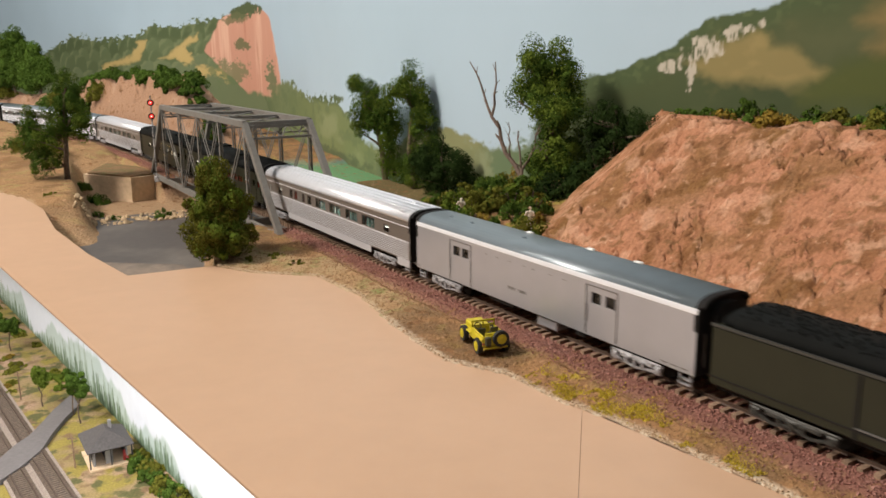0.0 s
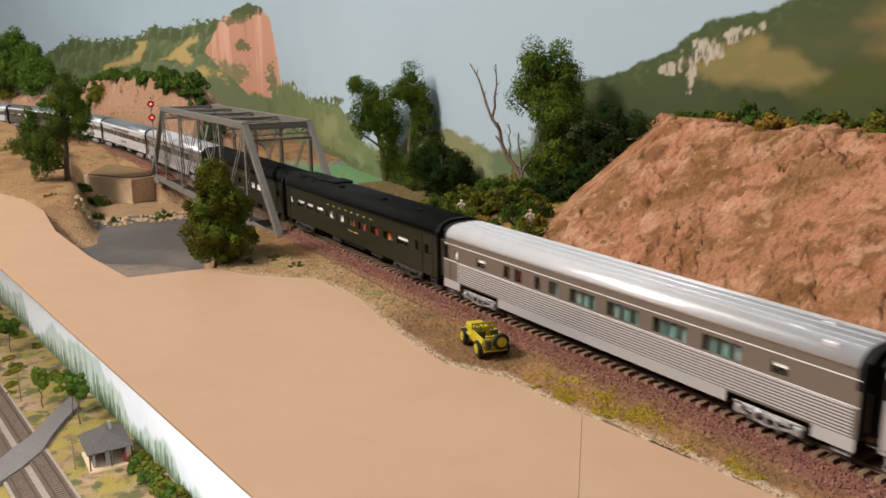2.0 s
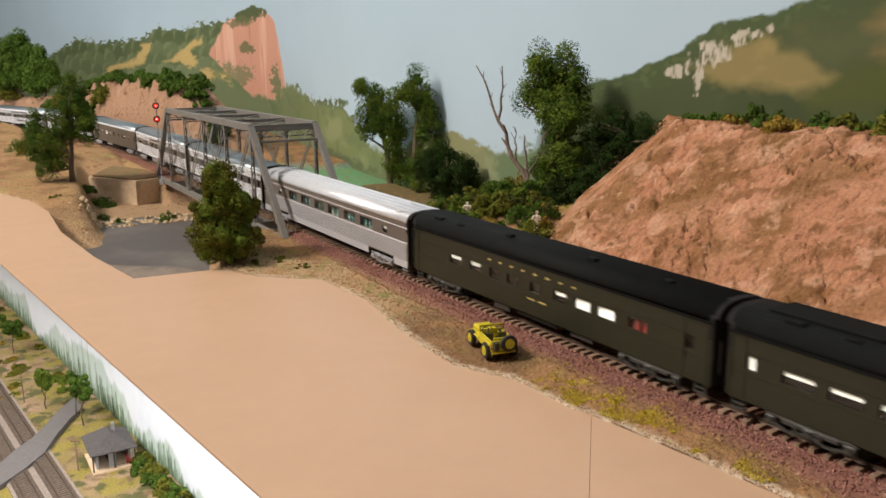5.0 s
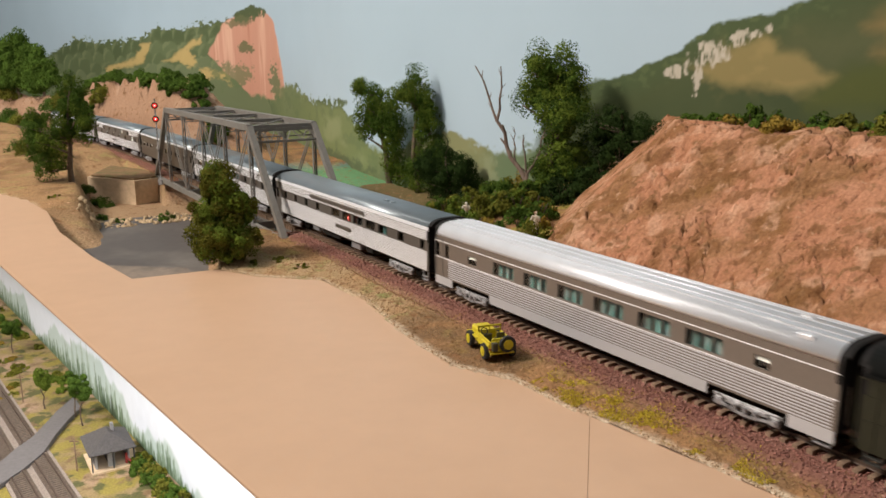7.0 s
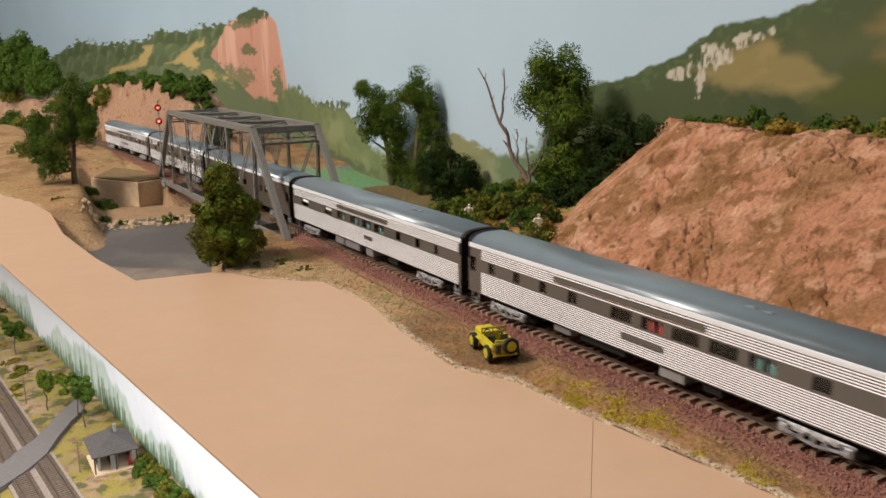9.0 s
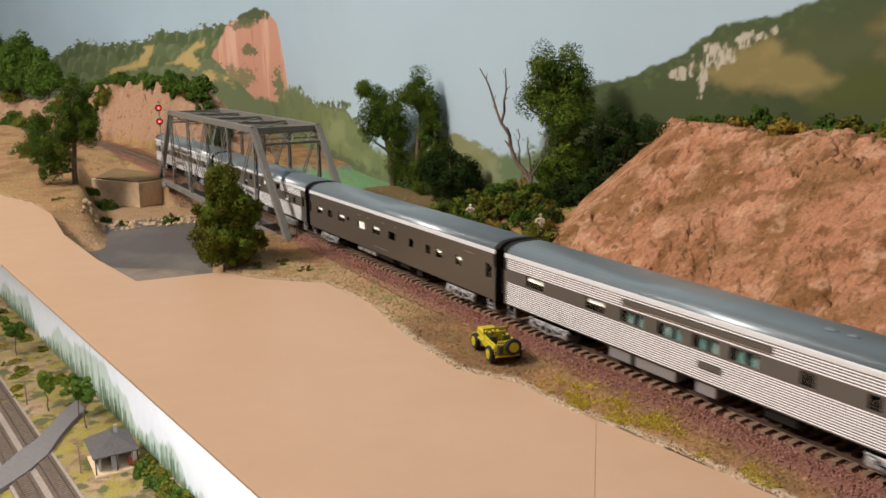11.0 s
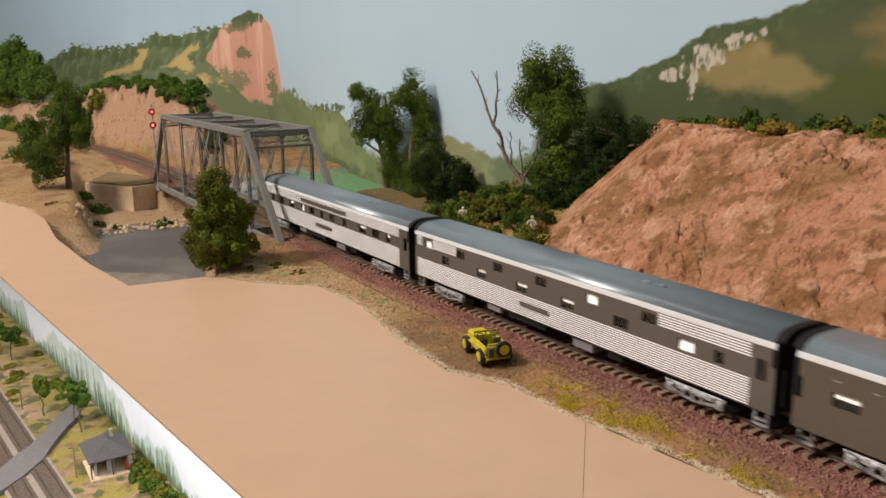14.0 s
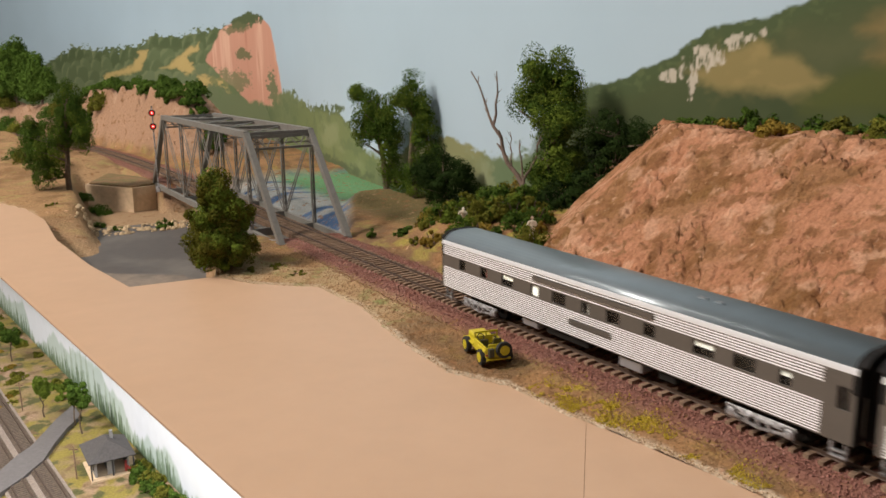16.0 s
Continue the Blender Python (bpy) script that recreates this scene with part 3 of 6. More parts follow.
    m3 = below(cen, 0.006, 0.008) * step(-0.66, -0.6, s)
    put(m3, (0.23, 0.235, 0.115))
    put(m3 * step(-0.1, 0.4, b1), (0.15, 0.18, 0.085), 0.8)
    put(m3 * step(-0.37, -0.33, s), (0.115, 0.165, 0.09), 0.85)
    put(m3 * step(0.035, 0.0, z), (0.075, 0.12, 0.06), 0.8)
    put(m3 * step(0.15, 0.5, b2), (0.24, 0.28, 0.17), 0.5)
    for cs, cz, rs, rz in ((-0.235, 0.055, 0.035, 0.045), (-0.27, 0.040, 0.030, 0.030), (-0.205, 0.060, 0.03, 0.055), (-0.32, 0.030, 0.05, 0.028)):
        put(blob(cs, cz, rs, rz, 0.8, 1.0), (0.12, 0.17, 0.09), 0.85)
    # the dark wooded ridge
    ridge = line_of([(-0.30, 0.03), (-0.26, 0.10), (-0.224, 0.122), (-0.192, 0.134), (-0.148, 0.143), (-0.096, 0.158), (-0.057, 0.179), (-0.025, 0.186), (-0.006, 0.187), (0.017, 0.193), (0.034, 0.197), (0.084, 0.207), (0.2, 0.22), (0.6, 0.2), (3.4, 0.2)])
    m4 = below(ridge, 0.003, 0.004) * step(-0.29, -0.25, s)
    put(m4, (0.062, 0.088, 0.036))
    deep = step(0.004, 0.032, ridge(s) - z + 0.010 * b1)
    put(m4 * deep, (0.060, 0.076, 0.030), 0.9)
    put(m4 * step(0.028, 0.06, ridge(s) - z + 0.012 * b1), (0.042, 0.060, 0.024), 0.9)
    put(m4 * deep * step(0.0, 0.5, b1), (0.066, 0.086, 0.036), 0.6)
    put(m4 * step(0.15, 0.5, b3) * (1 - deep), (0.10, 0.130, 0.055), 0.6)
    put(m4 * patch([(0.001, 0.16), (0.018, 0.1732), (0.049, 0.1715), (0.061, 0.1755), (0.085, 0.1691), (0.081, 0.1572), (0.064, 0.1508), (0.052, 0.1426), (0.039, 0.147), (0.027, 0.1558)], 0.016, 0.008), (0.092, 0.102, 0.046), 0.8)
    put(m4 * patch([(0.032, 0.1269), (0.044, 0.138), (0.064, 0.1482), (0.087, 0.1536), (0.115, 0.1541), (0.119, 0.1229), (0.033, 0.1191)], 0.010, 0.006), (0.074, 0.088, 0.022), 0.9)
    put(m4 * patch([(-0.067, 0.1465), (-0.048, 0.1534), (-0.029, 0.1641), (-0.004, 0.17), (0.002, 0.1667), (0.004, 0.1588), (0.02, 0.159), (0.03, 0.1539), (0.041, 0.1455), (0.053, 0.1426), (0.046, 0.1365), (0.022, 0.1313), (-0.011, 0.1345), (-0.042, 0.133), (-0.06, 0.1387)], 0.005, 0.004), (0.245, 0.195, 0.078), 0.92)
    put(m4 * patch([(-0.067, 0.1465), (-0.048, 0.1534), (-0.029, 0.1641), (-0.004, 0.17), (0.002, 0.1667), (0.004, 0.1588), (0.02, 0.159), (0.03, 0.1539), (0.041, 0.1455), (0.053, 0.1426), (0.046, 0.1365), (0.022, 0.1313), (-0.011, 0.1345), (-0.042, 0.133), (-0.06, 0.1387)], 0.020, 0.004) * step(0.1, 0.5, b2), (0.30, 0.235, 0.095), 0.6)
    for corners in ([(0.069, 0.1745), (0.078, 0.1819), (0.091, 0.1854), (0.111, 0.1869), (0.113, 0.1702), (0.085, 0.1705)], [(0.077, 0.159), (0.093, 0.1668), (0.114, 0.1682), (0.115, 0.1568), (0.087, 0.1543)]):
        put(m4 * patch(corners, 0.009, 0.006), (0.24, 0.165, 0.065), 0.75)
    for cs, cz, rs, rz in ((-0.091, 0.1442, 0.01, 0.0054), (-0.079, 0.15, 0.006, 0.0062), (-0.067, 0.1465, 0.005, 0.0148), (-0.063, 0.1552, 0.005, 0.0095), (-0.054, 0.1594, 0.005, 0.0102), (-0.047, 0.1619, 0.005, 0.0092), (-0.04, 0.1609, 0.005, 0.0076), (-0.033, 0.1642, 0.005, 0.0053), (-0.025, 0.1689, 0.007, 0.0053), (-0.014, 0.1711, 0.005, 0.0028), (-0.003, 0.1751, 0.005, 0.0035)):
        put(m4 * blob(cs, cz, rs * 1.2, rz * 1.2, 0.25, 0.8) * step(-0.35, 0.15, fbm(s * 300, z * 90, 68)), (0.50, 0.45, 0.37), 0.9)
    return col


def wall_fn(S, Z):
    x, y, fx, fy, nx, ny = track_frame(S)
    w = wall_offset(S)
    return np.stack([x + w * nx, y + w * ny, Z], -1), mural(S, Z)


ws = np.unique(np.round(np.concatenate([np.arange(-3.0, -2.4, 0.02), np.arange(-2.4, -0.5, 0.0032), np.arange(-0.5, 0.15, 0.0014), np.arange(0.15, 3.4, 0.03)]), 4))
wz = np.unique(np.round(np.concatenate([np.arange(-0.06, 0.28, 0.0014), np.arange(0.28, 0.45, 0.01), np.arange(0.45, 0.9, 0.03)]), 4))
sheet("backdrop", ws, wz, wall_fn, M["mural"], "paint", ("painted backdrop wall of hills, red butte and pale sky", "backdrop", "", "structure"))


# ---- an unseen room shell added around the layout ----
def room():
    for name, pts, z0, z1, label in (
            ("floor", [(-4.2, -4.5), (4.5, -4.5), (4.5, 5.2), (-4.2, 5.2)], -1.25, -1.2, "unseen grey floor added to close the room"),
            ("ceiling", [(-4.2, -4.5), (4.5, -4.5), (4.5, 5.2), (-4.2, 5.2)], 1.9, 1.95, "unseen dark ceiling added to close the room and cut bounced light"),
            ("wall_north", [(-4.2, 5.1), (4.5, 5.1), (4.5, 5.2), (-4.2, 5.2)], -1.2, 1.9, "unseen dark wall added to close the room and cut bounced light"),
            ("wall_south", [(-4.2, -4.5), (4.5, -4.5), (4.5, -4.4), (-4.2, -4.4)], -1.2, 1.9, "unseen dark wall added to close the room and cut bounced light"),
            ("wall_east", [(4.4, -4.4), (4.5, -4.4), (4.5, 5.1), (4.4, 5.1)], -1.2, 1.9, "unseen dark wall added to close the room and cut bounced light"),
            ("wall_west", [(-4.2, -4.4), (-4.1, -4.4), (-4.1, 5.1), (-4.2, 5.1)], -1.2, 1.9, "unseen dark wall added to close the room and cut bounced light")):
        slab(name, pts, z0, z1, M["floor"] if name == "floor" else M["room"], label, name.split("_")[0])


# dark grey on the added shell keeps bounced light low and shadows deep
M["room"] = node_mat("room_shell_dark", (0.13, 0.125, 0.12), 0.8, grain=0.03, grain_scale=12)
M["floor"] = node_mat("room_floor", (0.12, 0.11, 0.10), 0.6, grain=0.1, grain_scale=20)
room()


# ---- track ----
GAUGE = 0.0165


def rail_strip(name, off, s0, s1, material, parent):
    bm = bmesh.new()
    prof = [(-0.0008, -0.0018), (0.0008, -0.0018), (0.0003, -0.0014), (0.0003, -0.0006), (0.0004, -0.0005), (0.0004, 0.0), (-0.0004, 0.0), (-0.0004, -0.0005), (-0.0003, -0.0006), (-0.0003, -0.0014)]
    prev = None
    for s in np.arange(s0, s1, 0.02):
        x, y, fx, fy, nx, ny = (float(v) for v in track_frame(s))
        ring = [bm.verts.new((x + nx * (off + a), y + ny * (off + a), b)) for a, b in prof]
        if prev:
            for k in range(len(prof)):
                bm.faces.new((prev[k], prev[(k + 1) % len(prof)], ring[(k + 1) % len(prof)], ring[k]))
        prev = ring
    return part(name, bm, material, parent)


track = thing("railway_track", Matrix(), "brown model railway track with dark ties on red ballast", "railway track", "", "structure")
for off in (-GAUGE / 2 - 0.0005, GAUGE / 2 + 0.0005):
    rail_strip("rail", off, -3.0, 3.38, M["rail"], track)


# ---- truss bridge ----
def bridge():
    b = thing("truss_bridge", Matrix(), "weathered grey steel through-truss railway bridge over a creek", "bridge")
    p0, p1 = at_track(BR0, 0), at_track(BR1, 0)
    ax = (p1 - p0).normalized()
    L = (p1 - p0).length
    side = Vector((ax.y, -ax.x, 0))      # towards the wall
    W, Hh, ZB = 0.067, 0.098, -0.008
    N = 6
    dz = Vector((0, 0, 1))

    def P(k, top, q):
        return p0 + ax * (L * k / N) + side * (W / 2 * q) + dz * (ZB + (Hh if top else 0))

    for q in (-1, 1):
        bm = bmesh.new()
        beam(bm, P(0, 0, q), P(N, 0, q), 0.004, 0.0065)
        part("bottom_chord", bm, M["steel"], b)
        bm = bmesh.new()
        beam(bm, P(1, 1, q) - ax * 0.001, P(N - 1, 1, q) + ax * 0.001, 0.0055, 0.006)
        part("top_chord", bm, M["steel"], b)
        for k0, k1 in ((0, 1), (N, N - 1)):
            bm = bmesh.new()
            beam(bm, P(k0, 0, q), P(k1, 1, q), 0.0055, 0.0062)
            part("end_post", bm, M["steel"], b)
        for k in range(1, N):
            bm = bmesh.new()
            for e in (-1, 1):
                beam(bm, P(k, 0, q) + side * 0.0014 * e, P(k, 1, q) + side * 0.0014 * e, 0.0008, 0.0034, ax)
            for j in range(12):
                z0, z1 = Hh * j / 12, Hh * (j + 1) / 12
                beam(bm, P(k, 0, q) + dz * z0 + side * 0.0014 * (-1) ** j, P(k, 0, q) + dz * z1 - side * 0.0014 * (-1) ** j, 0.0005, 0.0008, ax)
            part("vertical_post", bm, M["steel"], b)
        for k in range(1, N - 1):
            ends = ((k, 1, k + 1, 0), (k, 0, k + 1, 1)) if k in (2, 3) else ((((k, 1, k + 1, 0),) if k < 2 else ((k, 0, k + 1, 1),)))
            for ka, ta, kb, tb in ends:
                bm = bmesh.new()
                for e in (-1, 1):
                    beam(bm, P(ka, ta, q) + side * 0.0012 * e, P(kb, tb, q) + side * 0.0012 * e, 0.0006, 0.0016)
                part("diagonal", bm, M["steel"], b)
    for k in range(1, N):
        bm = bmesh.new()
        beam(bm, P(k, 1, -1), P(k, 1, 1), 0.0030, 0.0035)
        for e in range(6):
            a = P(k, 1, -1).lerp(P(k, 1, 1), e / 6)
            c = P(k, 1, -1).lerp(P(k, 1, 1), (e + 1) / 6)
            beam(bm, a - dz * (0.009 if e % 2 else 0.002), c - dz * (0.002 if e % 2 else 0.009), 0.0008, 0.0008)
        beam(bm, P(k, 1, -1) - dz * 0.010, P(k, 1, 1) - dz * 0.010, 0.0012, 0.0012)
        part("top_strut", bm, M["steel"], b)
        if k < N - 1:
            for u, v in ((-1, 1), (1, -1)):
                bm = bmesh.new()
                beam(bm, P(k, 1, u), P(k + 1, 1, v), 0.0022, 0.0012)
                part("top_lateral", bm, M["steel"], b)
    for k0, k1 in ((0, 1), (N, N - 1)):
        bm = bmesh.new()
        for f, h in ((0.97, 0.003), (0.86, 0.0022)):
            beam(bm, P(k0, 0, -1).lerp(P(k1, 1, -1), f), P(k0, 0, 1).lerp(P(k1, 1, 1), f), 0.002, h)
        for e in range(8):
            a0 = P(k0, 0, -1).lerp(P(k1, 1, -1), 0.97 if e % 2 else 0.86)
            a1 = P(k0, 0, 1).lerp(P(k1, 1, 1), 0.97 if e % 2 else 0.86)
            c0 = P(k0, 0, -1).lerp(P(k1, 1, -1), 0.86 if e % 2 else 0.97)
            c1 = P(k0, 0, 1).lerp(P(k1, 1, 1), 0.86 if e % 2 else 0.97)
            beam(bm, a0.lerp(a1, e / 8), c0.lerp(c1, (e + 1) / 8), 0.0008, 0.001)
        part("portal_brace", bm, M["steel"], b)
    for k in range(N + 1):
        bm = bmesh.new()
        beam(bm, P(k, 0, -1), P(k, 0, 1), 0.0035, 0.0075)
        part("floor_beam", bm, M["steel"], b)
    for q in (-0.26, 0.26):
        bm = bmesh.new()
        beam(bm, P(0, 0, q) - dz * 0.0005, P(N, 0, q) - dz * 0.0005, 0.003, 0.006)
        part("stringer", bm, M["steel"], b)
    return b


bridge()


# ---- train ----
S_HEAD, SPEED = 0.1590, 0.1681      # the coupling between tender and first car, at the start, and metres a second
train = []       # (car, offset of its middle behind the head coupling, half its truck spacing)
HALF_W, EAVE, TOP = 0.0172, 0.0395, 0.0478


def roof_outline(base=EAVE, top=TOP, n=14, w=HALF_W, power=0.62):
    out = []
    for k in range(n + 1):
        a = math.pi * k / n
        c = math.cos(a)
        out.append((math.copysign(abs(c) ** power, c) * w, base + (top - base) * math.sin(a)))
    return out


def side_wall(bm, y, x0, x1, z0, z1, holes, depth):
    """A side with openings that go in by depth; holes: (x0, x1, z0, z1)."""
    xs = sorted({x0, x1, *[h[0] for h in holes], *[h[1] for h in holes]})
    zs = sorted({z0, z1, *[h[2] for h in holes], *[h[3] for h in holes]})
    grid = {}

    def v(x, z, yy):
        key = (x, z, yy)
        if key not in grid:
            grid[key] = bm.verts.new((x, yy, z))
        return grid[key]

    yin = y - math.copysign(depth, y)
    for xa, xb in zip(xs[:-1], xs[1:]):
        for za, zb in zip(zs[:-1], zs[1:]):
            cx, cz = (xa + xb) / 2, (za + zb) / 2
            if any(h[0] < cx < h[1] and h[2] < cz < h[3] for h in holes):
                continue
            bm.faces.new((v(xa, za, y), v(xb, za, y), v(xb, zb, y), v(xa, zb, y)))
    for a, b, c, d in holes:
        ring = ((a, c), (b, c), (b, d), (a, d))
        for (xa, za), (xb, zb) in zip(ring, ring[1:] + ring[:1]):
            bm.faces.new((v(xa, za, y), v(xb, zb, y), v(xb, zb, yin), v(xa, za, yin)))


def truck_mesh(axles):
    """One side frame of a truck: equaliser bar, axle boxes, springs and brake gear."""
    bm = bmesh.new()
    half = 0.0175 if axles == 2 else 0.021
    xs = (-0.0145, 0.0145) if axles == 2 else (-0.018, 0.0, 0.018)
    box(bm, -half * 0.62, half * 0.62, -0.0008, 0.0008, 0.0052, 0.0076, 0.0004)
    for x in xs:
        box(bm, x - 0.0022, x + 0.0022, -0.0015, 0.0010, 0.0030, 0.0072, 0.0005)
        tube(bm, (x, -0.0022, 0.0050), (x, -0.0012, 0.0050), 0.0012, n=8)
    box(bm, -half, half, -0.0006, 0.0006, 0.0068, 0.0082, 0.0003)
    for x in (-0.0055, 0.0, 0.0055):
        tube(bm, (x, -0.0013, 0.0030), (x, -0.0013, 0.0066), 0.0011, n=6)
    for a, b in zip(xs[:-1], xs[1:]):
        beam(bm, (a + 0.002, -0.0010, 0.0044), ((a + b) / 2, -0.0010, 0.0026), 0.0010, 0.0010)
        beam(bm, ((a + b) / 2, -0.0010, 0.0026), (b - 0.002, -0.0010, 0.0044), 0.0010, 0.0010)
    me = bpy.data.meshes.new("side_frame")
    bmesh.ops.recalc_face_normals(bm, faces=bm.faces)
    bm.to_mesh(me)
    bm.free()
    return me


def wheel_mesh():
    bm = bmesh.new()
    for y in (-0.0082, 0.0082):
        tube(bm, (0, y - 0.0011, 0), (0, y + 0.0011, 0), 0.0052, n=20)
        tube(bm, (0, y * 0.8 - 0.0005, 0), (0, y * 0.8 + 0.0005, 0), 0.0060, n=20)
    tube(bm, (0, -0.011, 0), (0, 0.011, 0), 0.0009, n=8)
    me = bpy.data.meshes.new("wheelset")
    bmesh.ops.recalc_face_normals(bm, faces=bm.faces)
    bm.to_mesh(me)
    bm.free()
    me.materials.append(M["under"])
    return me


FRAME_MESH = {}
for key, axles, mat in (("silver", 2, "truck"), ("dark", 2, "truck_dark"), ("six", 3, "truck_dark")):
    FRAME_MESH[key] = truck_mesh(axles)
    FRAME_MESH[key].materials.append(M[mat])
WHEELS = wheel_mesh()


def add_truck(car, x, key):
    axles = (-0.018, 0.0, 0.018) if key == "six" else (-0.0145, 0.0145)
    bm = bmesh.new()
    box(bm, -0.007, 0.007, -0.011, 0.011, 0.0045, 0.0085, 0.0006)
    t = part("truck", bm, M["under"], car)
    t.matrix_basis = pose(x, 0, 0)
    for y, turn in ((-0.0160, 0), (0.0160, 180)):
        shared("side_frame", FRAME_MESH[key], t, pose(0, y, 0, 0, 0, turn))
    for a in axles:
        shared("wheelset", WHEELS, t, pose(a, 0, 0.0052))


def bars(bm, x0, x1, z0, z1, y, count, words=1):
    """Rows of writing too small to read, as plain bars."""
    for r in range(count):
        za = z0 + (z1 - z0) * (r + 0.15) / count
        zb = z0 + (z1 - z0) * (r + 0.85) / count
        for k in range(words):
            xa, xb = x0 + (x1 - x0) * k / words, x0 + (x1 - x0) * (k + (0.7 if words < 4 else 0.28)) / words
            box(bm, xa, xb, y - 0.00012, y + 0.0001, za, zb)


def passenger_car(off, length, label, style, windows, spec):
    """windows: (x0, x1, row, inside) in millimetres from the car's middle; inside: the blind or the seats seen behind the glass."""
    c = thing("passenger_car", Matrix(), label, "railway car", "cars of the train")
    h = length / 2
    side_mat, roof_mat = M[spec["side"]], M[spec["roof"]]
    z0 = spec.get("bottom", 0.0088)
    rows = spec["rows"]
    holes = []
    for a, b, row, inside in windows:
        zc, zd = rows[row]
        holes.append((a / 1000, b / 1000, zc, zd))
    for y in (-HALF_W, HALF_W):
        bm = bmesh.new()
        side_wall(bm, y, -h, h, z0, EAVE, holes, 0.0011)
        part("side_wall", bm, side_mat, c)
    # shell inside, floor and ends
    bm = bmesh.new()
    box(bm, -h + 0.0005, h - 0.0005, -HALF_W + 0.0012, HALF_W - 0.0012, z0 - 0.001, z0 + 0.004)
    part("floor", bm, M["under"], c)
    bm = bmesh.new()
    box(bm, -h + 0.002, h - 0.002, -0.0045, -0.0035, z0 + 0.004, EAVE)
    part("corridor_partition", bm, M["interior"], c)
    # roof
    bm = bmesh.new()
    prof = roof_outline(top=spec.get("top", TOP), power=spec.get("power", 0.62))
    extrude_profile(bm, prof, -h, h)
    part("roof", bm, roof_mat, c, "", True)
    if spec.get("ribs"):
        for y in (-0.0105, -0.0065, 0.0, 0.0065, 0.0105):
            z = EAVE + (TOP - EAVE) * math.sin(math.acos((abs(y) / HALF_W) ** (1 / 0.62)))
            bm = bmesh.new()
            box(bm, -h + 0.002, h - 0.002, y - 0.0004, y + 0.0004, z - 0.0005, z + 0.0004)
            part("roof_rib", bm, roof_mat, c)
    if spec.get("eave"):
        for q in (-1, 1):
            bm = bmesh.new()
            pts = [(yy, zz) for yy, zz in roof_outline(n=40) if zz < EAVE + 0.0028 and yy * q > 0]
            outer = [(yy + q * 0.00025, zz + 0.00012) for yy, zz in pts]
            extrude_profile(bm, outer + [(yy - q * 0.0004, zz) for yy, zz in pts[::-1]], -h + 0.0002, h - 0.0002)
            part("eave_strip", bm, M["eave"], c, "silver strip along the eave, the highlight put into its pale colour")
    # ends
    for q in (-1, 1):
        bm = bmesh.new()
        shell = [(y * 1.006, z + 0.0001) for y, z in roof_outline(top=spec.get("top", TOP))] + [(-HALF_W * 0.985, z0 + 0.0005), (HALF_W * 0.985, z0 + 0.0005)]
        extrude_profile(bm, shell, q * (h - 0.0018), q * (h + 0.0006))
        part("end_wall", bm, M["rubber"], c)
        bm = bmesh.new()
        for k in range(4):
            grow = 0.50 if k % 2 else 0.56
            extrude_profile(bm, [(y * grow, 0.012 + (z - 0.012) * 0.90) for y, z in shell], q * (h + 0.0005 + 0.0009 * k), q * (h + 0.0014 + 0.0009 * k))
        part("end_diaphragm", bm, M["rubber"], c)
        bm = bmesh.new()
        hood = [(y * 1.004, z + 0.0002) for y, z in roof_outline(top=spec.get("top", TOP)) if z > EAVE + 0.002]
        extrude_profile(bm, hood + [(y * 0.94, z - 0.0012) for y, z in hood[::-1]], q * (h + 0.0004), q * (h + 0.0026))
        part("roof_hood", bm, M["rubber"], c)
        for y in (-0.0125, 0.0125):
            bm = bmesh.new()
            tube(bm, (q * (h + 0.0014), y, 0.014), (q * (h + 0.0014), y, 0.030), 0.0003, n=5)
            part("grab_iron", bm, M["groove"], c)
    # fluting
    def flutes(name, za, zb, count, gaps):
        for q in (-1, 1):
            spans, x = [], -h + spec.get("flute_from", 0.004)
            for ga, gb in gaps:
                spans.append((x, ga / 1000))
                x = gb / 1000
            spans.append((x, h - spec.get("flute_to", 0.012)))
            for k in range(count):
                zc = za + (zb - za) * (k + 0.5) / count
                r = (zb - za) / count * 0.30
                for xa, xb in spans:
                    bm = bmesh.new()
                    pts = [(q * (HALF_W - 0.0001), zc - r), (q * (HALF_W + r * 0.8), zc - r * 0.5), (q * (HALF_W + r * 0.8), zc + r * 0.5), (q * (HALF_W - 0.0001), zc + r)]
                    extrude_profile(bm, pts, xa, xb)
                    part(name, bm, M[spec.get("flute_mat", "flute")], c)

    if spec.get("lower"):
        flutes("lower_flute", *spec["lower"], spec.get("lower_gaps", ()))
    if spec.get("upper"):
        flutes("upper_flute", *spec["upper"], spec.get("upper_gaps", ()))
    def plate(name, xa, xb, za, zb, mat, proud):
        for q in (-1, 1):
            bm = bmesh.new()
            a, b = sorted((q * (HALF_W - 0.0002), q * (HALF_W + proud)))
            box(bm, xa, xb, a, b, za, zb)
            part(name, bm, M[mat], c)

    for za, zb, mat, proud in spec.get("strips", ()):
        plate("side_strip", -h + 0.0003, h - 0.0003, za, zb, mat, proud)
    for za, zb, mat, proud in spec.get("skirts", ()):
        k = spec["trucks"]
        for xa, xb in ((-h + 0.0003, -k - 0.021), (-k + 0.021, k - 0.021), (k + 0.021, h - 0.0003)):
            plate("skirt", xa, xb, za, zb, mat, proud)
    for xa, xb, za, zb in spec.get("plates", ()):
        plate("name_plate", xa / 1000, xb / 1000, za, zb, "band", 0.0010)
